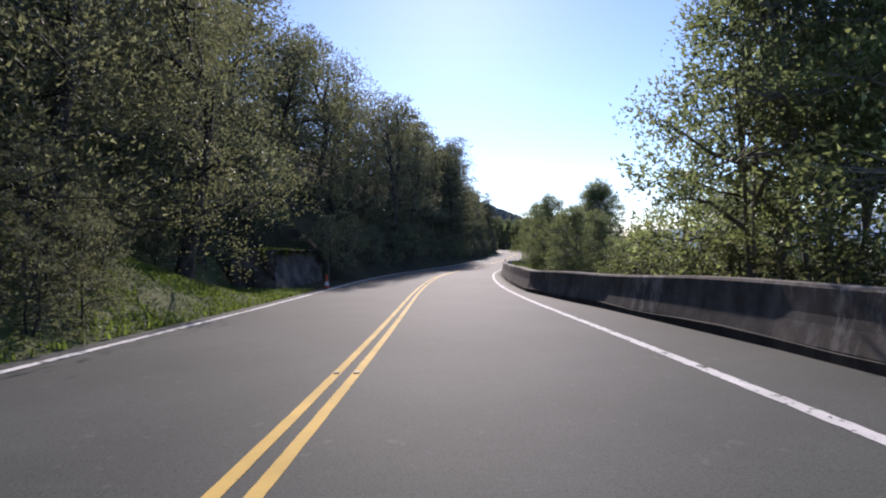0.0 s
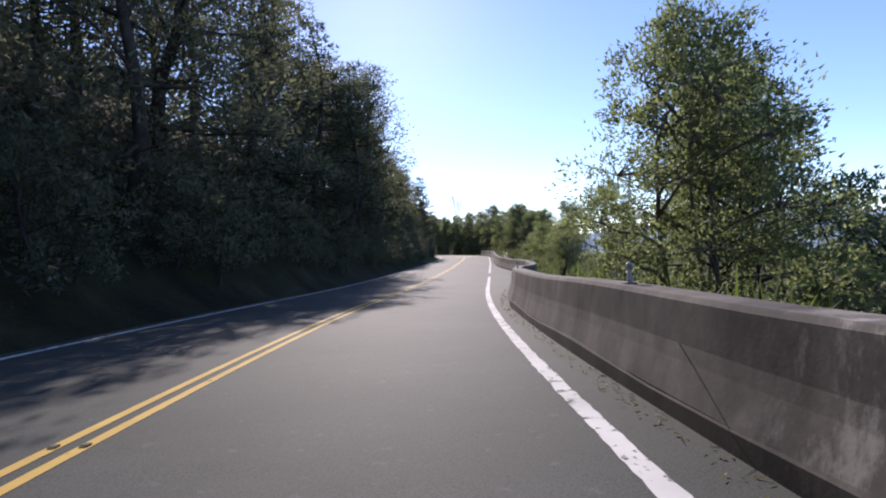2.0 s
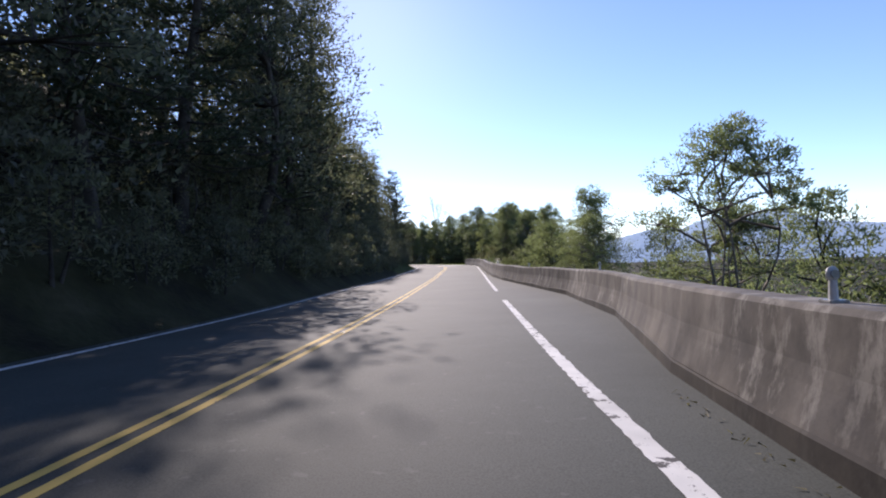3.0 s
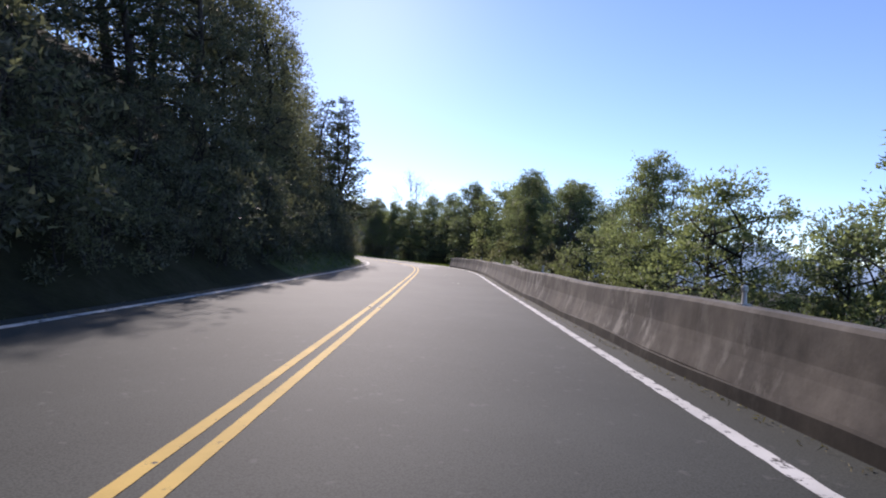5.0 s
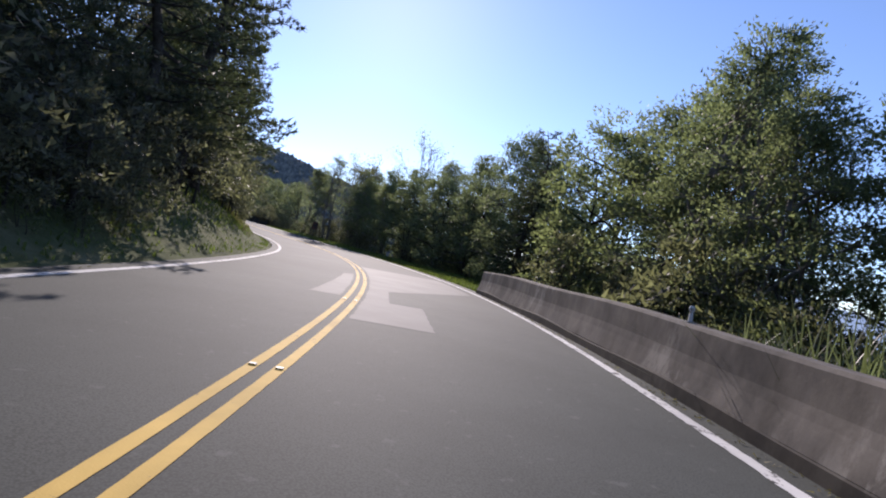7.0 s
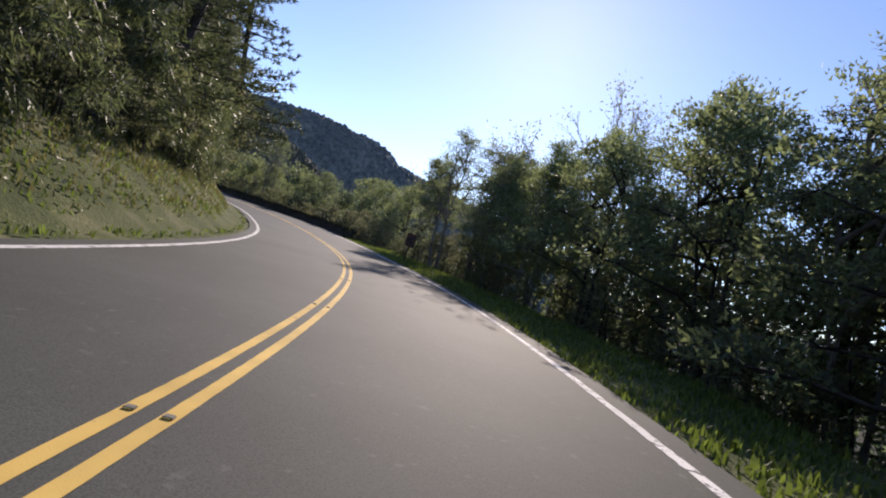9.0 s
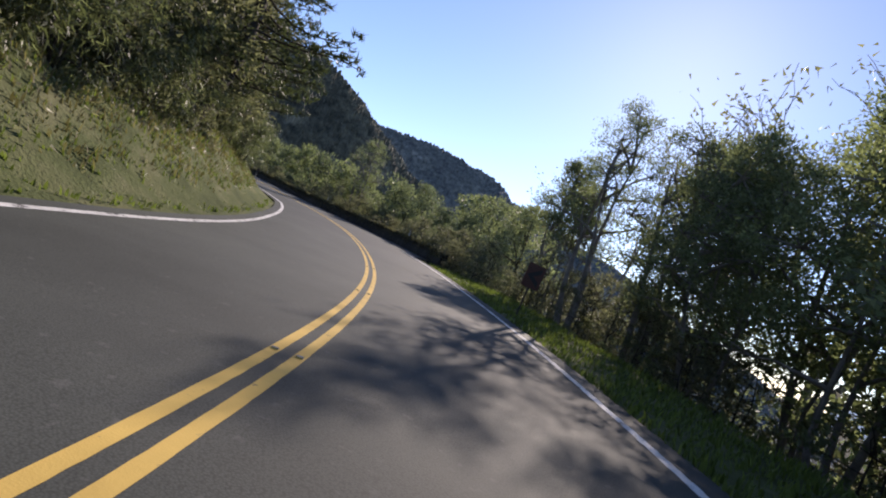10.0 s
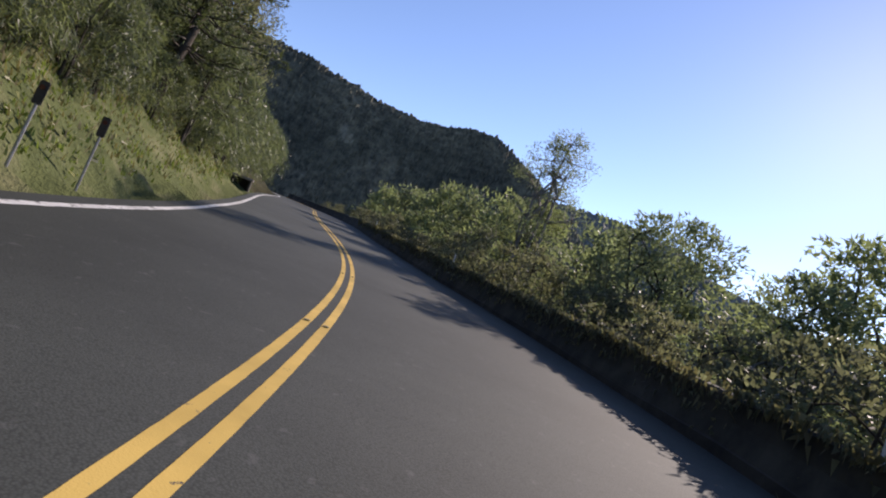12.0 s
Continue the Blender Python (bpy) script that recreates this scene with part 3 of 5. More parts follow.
def broadleaf(seed, height, spread, n_lobes, clumps, per, leaf_l, leaf_w, leaf, label, stems=1, base=0.32, bark=BARK, lobe_r=0.30, flat=0.75, name="tree", category="tree", droop=0.0, clump_r=0.32, twiggy=0.2, kite=False, stout=1.0, cap=False):
    """A tree whose limbs carry uneven lobes made of leafy twig ends; cap: lobes leafy above, bare below."""
    rng = np.random.default_rng(seed)
    wood, cs, ds = [], [], []
    trunks = []
    for k in range(stems):
        a = 2 * np.pi * (k + rng.uniform(0, 0.5)) / stems
        lean = (0.12 + 0.14 * (stems > 1)) * spread
        foot = np.array([np.cos(a), np.sin(a), 0]) * 0.12 * (stems > 1)
        tip = np.array([np.cos(a) * lean, np.sin(a) * lean, height * rng.uniform(0.72, 0.85)])
        p = bent(rng, foot + np.array([0, 0, -0.35]), tip, 8, 0.0)
        r0 = stout * height * 0.021 / (1 + 0.25 * (stems - 1))
        wood.append(tube(p, np.linspace(r0, r0 * 0.22, 8) * (1 + 0.5 * np.exp(-np.linspace(0, 8, 8))), 7))
        trunks.append(p)
    for k in range(n_lobes):
        h = base + (1 - base) * ((k + 0.5) / n_lobes) ** 0.85
        reach = spread * (0.95 - 0.75 * max(0, (h - 0.55) / 0.45) ** 1.6) * rng.uniform(0.55, 1.0)
        a = k * 2.4 + rng.uniform(-0.5, 0.5)
        R = height * lobe_r * rng.uniform(0.55, 1.0) * (1.0 - 0.25 * h)
        c = np.array([np.cos(a) * (reach - R * 0.5), np.sin(a) * (reach - R * 0.5), height * h - R * 0.35])
        tr = trunks[k % stems]
        j = int(np.clip(np.searchsorted(tr[:, 2], c[2] * 0.72), 1, 7))
        r0 = height * 0.0075
        wood.append(tube(bent(rng, tr[j], c, 4, 0.06), np.linspace(r0, r0 * 0.35, 4), 4))
        for _ in range(clumps):
            d = rng.normal(0, 1, 3)
            d[2] = abs(d[2]) * 0.95 - 0.28 if cap else d[2] * 0.8 + 0.25
            d /= np.linalg.norm(d)
            q = c + d * R * np.array([1, 1, flat]) * rng.uniform(0.55, 1.05)
            if rng.random() < twiggy:
                wood.append(tube(bent(rng, c, q, 2, 0.0), [r0 * 0.35, r0 * 0.08], 3))
            m = int(per * rng.uniform(0.6, 1.4))
            cs.append(q + rng.normal(0, 1, (m, 3)) * R * clump_r * np.array([1, 1, (0.62 if cap else 0.7) + droop]) - np.array([0, 0, droop]) * rng.uniform(0, 1, (m, 1)) * R * 0.5)
            ds.append(np.tile(d * 0.6 + np.array([0, 0, 0.15 - 1.4 * droop]), (m, 1)))
    leaves = leaf_cloud(rng, np.concatenate(cs), np.concatenate(ds), leaf_l, leaf_w, kite=kite)
    return finish_plant(name, wood, leaves, bark, leaf, label, category)


def pine(seed, height, spread, whorls, label, leaf=NEEDLE):
    """A pine: level branches in whorls, each with upturned needle tufts."""
    rng = np.random.default_rng(seed)
    wood, cs, ds = [], [], []
    p = bent(rng, (0, 0, -0.35), (rng.normal(0, 0.2), rng.normal(0, 0.2), height), 9, 0.0)
    wood.append(tube(p, np.linspace(height * 0.018, 0.02, 9), 8))
    for k in range(whorls):
        h = 0.16 + 0.82 * (k + rng.uniform(-0.3, 0.3)) / whorls
        reach = spread * (1.05 - h) ** 0.75 * rng.uniform(0.8, 1.1)
        at = np.array([np.interp(h * height, p[:, 2], p[:, i]) for i in range(3)])
        for b in range(5):
            a = 2 * np.pi * (b + rng.uniform(-0.3, 0.3)) / 5 + k * 0.7
            L = reach * rng.uniform(0.6, 1.1)
            end = at + np.array([np.cos(a) * L, np.sin(a) * L, L * rng.uniform(-0.12, 0.18)])
            rise = np.array([0, 0, rng.normal(0, 0.22)])
            q = bent(rng, at + rise, end + rise * 1.4, 6, -0.08)
            wood.append(tube(q, np.linspace(0.035, 0.008, 6), 4))
            for t in np.linspace(0.25, 1.0, max(4, int(L * 4.5))):
                c0 = np.array([np.interp(t, np.linspace(0, 1, 6), q[:, i]) for i in range(3)])
                for side in (-1, 1):
                    d = np.array([np.cos(a + side * 0.9), np.sin(a + side * 0.9), 0.35])
                    c = c0 + d * rng.uniform(0.05, 0.5) * (1.2 - t) + np.array([0, 0, rng.uniform(-0.12, 0.2)])
                    m = 8
                    dd = d + rng.normal(0, 0.55, (m, 3))
                    cs.append(c + dd * 0.08)
                    ds.append(dd)
    leaves = leaf_cloud(rng, np.concatenate(cs), np.concatenate(ds), 0.22, 0.05)
    return finish_plant("pine_tree", wood, leaves, BARK, leaf, label, "pine tree")


def bare_tree(seed, height, label, n_leaf=900):
    """A nearly leafless tree of forking branches with a few young leaves."""
    rng = np.random.default_rng(seed)
    wood, tips = [], []

    def fork(p, d, L, r, level):
        q = p + d * L
        wood.append(tube(bent(rng, p, q, 4, 0.02), np.linspace(r, r * 0.62, 4), 5 if level < 2 else 3))
        tips.append(q)
        if level >= 5:
            return
        for _ in range(3 if level < 4 else 2):
            e = d + rng.normal(0, 0.42, 3) + np.array([0, 0, 0.18])
            fork(p + d * L * rng.uniform(0.7, 1.0), e / np.linalg.norm(e), L * rng.uniform(0.62, 0.82), r * 0.58, level + 1)

    fork(np.array([0, 0, -0.35]), np.array([0.04, 0.02, 1.0]), height * 0.34, height * 0.013, 0)
    tips = np.array(tips)
    c = tips[rng.integers(len(tips) // 4, len(tips), n_leaf)] + rng.normal(0, 0.16, (n_leaf, 3))
    return finish_plant("bare_tree", wood, leaf_cloud(rng, c, rng.normal(0, 1, (n_leaf, 3)), 0.11, 0.06), PALE_BARK, TWIG_LEAF, label, "tree")


def grass_tuft(seed, height, blades, leaf, label, name="tall_grass", spread=0.35, width=0.03, plume=0):
    """Arching blades from one root."""
    rng = np.random.default_rng(seed)
    vs, fs = [], []
    n = 5
    for k in range(blades + plume):
        a, lean = rng.uniform(0, 2 * np.pi), rng.uniform(0.15, 1.0)
        h = height * rng.uniform(0.55, 1.0)
        t = np.linspace(0, 1, n)
        out = spread * 1.6 * lean * t ** 1.8
        x0 = rng.normal(0, spread * 0.35, 2)
        x, y = x0[0] + np.cos(a) * out, x0[1] + np.sin(a) * out
        z = h * (t - 0.35 * lean * t ** 2.5) - 0.06
        w = width * (1 - t ** 2) * 0.5 + 0.002 if k < blades else np.array([0.004, 0.004, 0.004, 0.03, 0.003])
        sx, sy = -np.sin(a), np.cos(a)
        v = np.stack([np.stack([x - sx * w, y - sy * w, z], -1), np.stack([x + sx * w, y + sy * w, z], -1)], 1).reshape(-1, 3)
        i = np.arange(n - 1) * 2 + len(vs) * n * 2
        vs.append(v)
        fs.append(np.stack([i, i + 1, i + 3, i + 2], -1))
    ob = new(name, mesh_from(name, np.concatenate(vs), np.concatenate(fs), leaf))
    return tagged(ob, label, "grass")


def put(proto, s, off, scale=1.0, turn=None, dz=0.0, lean=0.0):
    """A copy of a plant standing on the ground at that place."""
    p = on_ground(s, off, dz)
    turn = rng_put.uniform(0, 2 * math.pi) if turn is None else turn
    return copy_thing(proto, Matrix.Translation(p) @ Matrix.Rotation(lean, 4, "Y") @ Matrix.Rotation(turn, 4, "Z") @ Matrix.Diagonal((scale, scale, scale * rng_put.uniform(0.92, 1.1), 1)))


rng_put = random.Random(11)
F_LABEL = "dark evergreen forest tree on the steep bank"
forest = [broadleaf(21, 11.0, 3.6, 18, 26, 18, 0.18, 0.088, LEAF_DARK, F_LABEL, base=0.10, name="forest_tree", twiggy=0.1, clump_r=0.15, lobe_r=0.26, cap=True),
          broadleaf(22, 12.5, 3.2, 18, 26, 18, 0.18, 0.088, LEAF_DARK, F_LABEL, base=0.12, name="forest_tree", twiggy=0.1, clump_r=0.15, lobe_r=0.23, cap=True),
          broadleaf(23, 10.0, 3.9, 18, 26, 18, 0.18, 0.088, LEAF_DARK, F_LABEL, base=0.08, name="forest_tree", twiggy=0.1, clump_r=0.15, lobe_r=0.28, cap=True)]
edge_tree = broadleaf(25, 10.5, 3.5, 18, 34, 29, 0.105, 0.046, LEAF_DARK, F_LABEL, base=0.10, name="forest_tree", twiggy=0.1, clump_r=0.14, lobe_r=0.27, cap=True)
behind = broadleaf(24, 12.0, 3.8, 16, 20, 15, 0.27, 0.14, LEAF_DARK, "dark evergreen forest tree higher up the bank", base=0.12, name="forest_tree", clump_r=0.22, twiggy=0.0)
pines = [pine(31, 12.0, 3.6, 19, "dark pine with level branches beside the road"), pine(32, 10.5, 3.4, 17, "dark pine with level branches beside the road")]
G_LABEL = "open-crowned evergreen tree with several pale stems below the barrier"
green = [broadleaf(41, 7.0, 2.6, 23, 34, 24, 0.094, 0.056, LEAF_MID, G_LABEL, stems=3, base=0.31, bark=PALE_BARK, lobe_r=0.205, clump_r=0.15, flat=0.85, cap=True, stout=0.65),
         broadleaf(42, 8.5, 2.6, 25, 32, 23, 0.10, 0.058, LEAF_MID, G_LABEL, stems=4, base=0.35, bark=PALE_BARK, lobe_r=0.18, clump_r=0.15, flat=0.85, cap=True, stout=0.6),
         broadleaf(43, 6.0, 2.8, 19, 24, 22, 0.11, 0.064, LEAF_MID, "rounded evergreen tree growing below the barrier", stems=3, base=0.20, lobe_r=0.23, clump_r=0.15, cap=True, stout=0.7)]
far_green = broadleaf(44, 6.0, 2.8, 15, 18, 14, 0.24, 0.13, LEAF_MID, "rounded evergreen tree on the slope below the road", stems=2, base=0.14, lobe_r=0.27, clump_r=0.2, twiggy=0.0)
slope_green = broadleaf(47, 6.0, 2.8, 15, 26, 18, 0.135, 0.07, LEAF_MID, "rounded evergreen tree on the slope below the road", stems=2, base=0.14, lobe_r=0.26, clump_r=0.17, twiggy=0.0)
airy = broadleaf(45, 8.0, 2.3, 15, 24, 24, 0.08, 0.043, LEAF_MID, "thin tree with an airy crown and pale stems", stems=3, base=0.45, bark=PALE_BARK, lobe_r=0.16, clump_r=0.18, twiggy=0.5, cap=True)
umbrella = broadleaf(46, 6.6, 3.1, 16, 26, 24, 0.105, 0.055, LEAF_MID, "spreading open tree with bare forking stems below the barrier", stems=4, base=0.55, bark=PALE_BARK, lobe_r=0.18, clump_r=0.17, twiggy=0.5, stout=0.7, cap=True)
tall_umbrella = broadleaf(48, 8.8, 2.0, 17, 26, 24, 0.105, 0.062, LEAF_MID, "tall open tree with bare forking stems and a rounded crown", stems=4, base=0.58, bark=PALE_BARK, lobe_r=0.15, clump_r=0.17, twiggy=0.4, stout=0.5, cap=True)
shrubs = [broadleaf(51, 2.2, 1.3, 9, 11, 10, 0.11, 0.052, LEAF_LIGHT, "bright green leafy roadside shrub", stems=3, base=0.15, lobe_r=0.30, name="shrub", category="shrub", twiggy=0.05, clump_r=0.2, kite=True),
          broadleaf(52, 1.7, 1.2, 8, 11, 10, 0.105, 0.052, LEAF_MID, "dull green leafy roadside shrub", stems=3, base=0.12, lobe_r=0.34, name="shrub", category="shrub", twiggy=0.05, clump_r=0.2, kite=True),
          broadleaf(53, 2.6, 1.6, 9, 12, 14, 0.135, 0.066, LEAF_DARK, "dark shaded roadside shrub", stems=2, base=0.08, lobe_r=0.32, name="shrub", category="shrub", twiggy=0.0, clump_r=0.22)]
undergrowth = broadleaf(54, 4.0, 2.3, 13, 16, 14, 0.135, 0.066, LEAF_DARK, "dense dark bush growing beneath the trees", stems=3, base=0.06, lobe_r=0.28, name="dark_bush", category="bush", twiggy=0.03, clump_r=0.17, flat=0.85)
bright_bush = broadleaf(55, 4.0, 2.2, 14, 18, 16, 0.11, 0.055, LEAF_MID, "rounded grey-green bush on the slope behind the barrier", stems=3, base=0.1, lobe_r=0.26, name="slope_bush", category="bush", twiggy=0.0, clump_r=0.16, flat=0.85, cap=True)
willow = [broadleaf(61, 4.6, 2.3, 14, 17, 17, 0.28, 0.043, LEAF_WILLOW, "bushy tree with drooping narrow grey-green leaves on the bank", stems=3, base=0.08, lobe_r=0.26, droop=0.5, name="drooping_bush", category="bush", clump_r=0.2, twiggy=0.05),
          broadleaf(62, 3.4, 1.9, 12, 17, 17, 0.26, 0.043, LEAF_WILLOW, "bushy tree with drooping narrow grey-green leaves on the bank", stems=4, base=0.05, lobe_r=0.28, droop=0.5, name="drooping_bush", category="bush", clump_r=0.2, twiggy=0.05)]
bare = [bare_tree(71, 9.0, "nearly bare tree with fine pale branches"), bare_tree(72, 7.0, "nearly bare tree with fine pale branches", 500)]
tufts = [grass_tuft(81, 1.25, 70, GRASS, "clump of tall arching grass behind the barrier", plume=5),
         grass_tuft(82, 0.95, 60, DRY, "clump of dry straw-coloured grass", plume=9),
         grass_tuft(83, 1.5, 240, LEAF_WILLOW, "big clump of arching silvery grass blades", spread=0.7, width=0.024)]
PROTOS = forest + [undergrowth, bright_bush, edge_tree, behind, far_green, slope_green] + pines + green + [airy, umbrella, tall_umbrella] + shrubs + willow + bare + tufts

# the dark forest on the uphill side
for s in np.arange(-24, 100, 3.9):
    w = float(w_left(s))
    a = rng_put.uniform(-1.2, 1.2)
    back = 4.2 if 12 < s < 25 else 2.4 if 2 < s < 25 else 2.6 if s < 36 else 0.0
    tall = 1.2 if 50 < s < 74 else 0.70 if s > 84 else 0.74 if s > 72 else 1.15 if 10 < s < 34 else 1.0
    kind = pines[rng_put.randrange(2)] if s > 46 and rng_put.random() < 0.45 else edge_tree if -6 < s < 13 else forest[rng_put.randrange(3)]
    back = 1.5 if s > 70 else back
    put(kind, s + a, -w - back - rng_put.uniform(2.7, 3.9), tall * rng_put.uniform(0.85, 1.1), dz=-0.1)
    put(behind if s < 78 else forest[rng_put.randrange(3)], s + 2.2 + a, -w - back - rng_put.uniform(7.5, 10), rng_put.uniform(0.85, 1.1), dz=-0.2)
for s in np.arange(20.6, 98, 1.8):
    put(shrubs[2], s + rng_put.uniform(-0.8, 0.8), -float(w_left(s)) - rng_put.uniform(1.1, 2.4), rng_put.uniform(0.55, 1.2), dz=-0.05)
for s in np.arange(-24, 14, 2.6):
    put(shrubs[2], s + rng_put.uniform(-0.8, 0.8), -float(w_left(s)) - rng_put.uniform(4.0, 5.0), rng_put.uniform(0.9, 1.4), dz=-0.05)
for s in np.arange(-24, 2.2, 1.5):
    put(shrubs[2], s + rng_put.uniform(-0.5, 0.5), -float(w_left(s)) - rng_put.uniform(3.0, 4.2), rng_put.uniform(0.7, 1.2), dz=-0.05)
    if s < 0:
        put(edge_tree, s, -float(w_left(s)) - rng_put.uniform(3.4, 4.2), rng_put.uniform(0.75, 0.9), dz=-0.1) if int(s) % 4 == 0 else None
for s, off, sc in ((8.4, -6.4, 0.95), (4.0, -7.2, 1.0), (12.6, -8.0, 1.0), (1.0, -6.2, 0.85)):
    put(edge_tree, s, off, sc, dz=-0.1)
for s, off, k in ((2.5, -8.0, 0), (7.0, -8.6, 1), (10.5, -9.2, 0), (-3.0, -7.6, 1), (17.5, -8.4, 0)):
    put(willow[k], s, off, 1.15)

for s in np.arange(34, 82, 1.7):
    put(undergrowth, s + rng_put.uniform(-0.6, 0.6), -float(w_left(s)) - rng_put.uniform(3.0, 4.6), rng_put.uniform(0.6, 0.95), dz=-0.1)
for s in np.arange(83, 104, 0.95):
    put(shrubs[2], s + rng_put.uniform(-0.4, 0.4), -float(w_left(s)) - rng_put.uniform(1.7, 2.8), rng_put.uniform(0.65, 1.0), dz=-0.1)
for s in np.arange(60, 104, 0.9):
    put(shrubs[2], s + rng_put.uniform(-0.3, 0.3), -float(w_left(s)) - rng_put.uniform(1.15, 1.7), rng_put.uniform(0.4, 0.6), dz=-0.05)
for k, s in enumerate(np.arange(84, 103, 1.3)):
    put(shrubs[k % 2], s, -float(w_left(s)) - rng_put.uniform(1.0, 1.4), rng_put.uniform(0.25, 0.4), dz=-0.03)
for s in np.arange(84, 103, 2.0):
    put(undergrowth, s, -float(w_left(s)) - rng_put.uniform(3.6, 4.6), rng_put.uniform(0.7, 0.95), dz=-0.1)

# the inner side of the bend: pines at its shoulder, drooping bushes over the grass bank
for s, off, k, sc in ((101, -6.3, 0, 0.74), (104.5, -6.0, 1, 0.9), (108.5, -5.8, 0, 0.92), (112, -5.9, 1, 0.98), (121, -7.2, 0, 1.0), (128, -7.0, 1, 1.0), (136, -7.0, 0, 1.0), (154, -6.8, 1, 1.05), (161, -7.2, 0, 0.9), (168, -6.9, 1, 0.95), (176, -6.4, 0, 0.9), (117, -9.0, 0, 0.85), (148.5, -6.6, 1, 1.27), (144.5, -9.0, 0, 1.1)):
    put(pines[k], s, off, sc, dz=-0.1)
for s, off, sc in ((145.0, -7.6, 0.72), (149.5, -7.4, 0.72), (153.0, -7.8, 0.75)):
    put(forest[2], s, off, sc, dz=-0.2)
for k, s in enumerate(np.arange(103, 200, 4.6)):
    near = 1.9 if s > 152 else 0.0
    put(forest[rng_put.randrange(3)] if k % 2 or s > 152 else behind, s, -float(w_left(s)) - rng_put.uniform(6.8, 8.4) + near, rng_put.uniform(0.6, 0.85) + 0.08 * near, dz=-0.2)
for s in np.arange(115, 196, 1.9):
    shy = 0.35 if 156 < s < 177 else 0.0
    put(willow[rng_put.randrange(2)], s + rng_put.uniform(-0.7, 0.7), -float(w_left(s)) - rng_put.uniform(3.2, 4.2) - shy, rng_put.uniform(0.65, 0.95) - 0.12 * shy, dz=-0.15)
    if s < 147:
        put(forest[rng_put.randrange(3)], s, -float(w_left(s)) - rng_put.uniform(5.0, 6.2), rng_put.uniform(0.55, 0.72), dz=-0.2) if int(s * 2) % 3 == 0 else None
    elif rng_put.random() < 0.6:
        put(willow[0], s + rng_put.uniform(-0.7, 0.7), -float(w_left(s)) - rng_put.uniform(5.2, 6.4), rng_put.uniform(0.9, 1.2), dz=-0.1)
for k, s in enumerate(np.arange(117, 157, 1.0)):
    put(undergrowth if k % 2 else willow[1], s, -float(w_left(s)) - rng_put.uniform(2.9, 3.6), rng_put.uniform(0.5, 0.75), dz=0.0)
for s in np.arange(157, 180, 1.3):
    put(willow[rng_put.randrange(2)], s, -float(w_left(s)) - rng_put.uniform(2.5, 3.1), rng_put.uniform(0.42, 0.62), dz=0.05)
for s, off, k, sc in ((84.5, -9.2, 0, 0.8), (88.5, -8.8, 2, 0.82), (92.5, -9.0, 1, 0.72), (96.5, -8.6, 2, 0.8), (100.5, -8.8, 0, 0.75)):
    put(forest[k], s, off, sc, dz=-0.2)
for s in np.arange(97, 119, 1.1):
    put(shrubs[2], s, -float(w_left(s)) - rng_put.uniform(2.2, 3.3), rng_put.uniform(0.8, 1.3))
for s in np.arange(178, 215, 2.4):
    put(willow[rng_put.randrange(2)], s, -float(w_left(s)) - rng_put.uniform(1.9, 2.8), rng_put.uniform(0.75, 1.0))

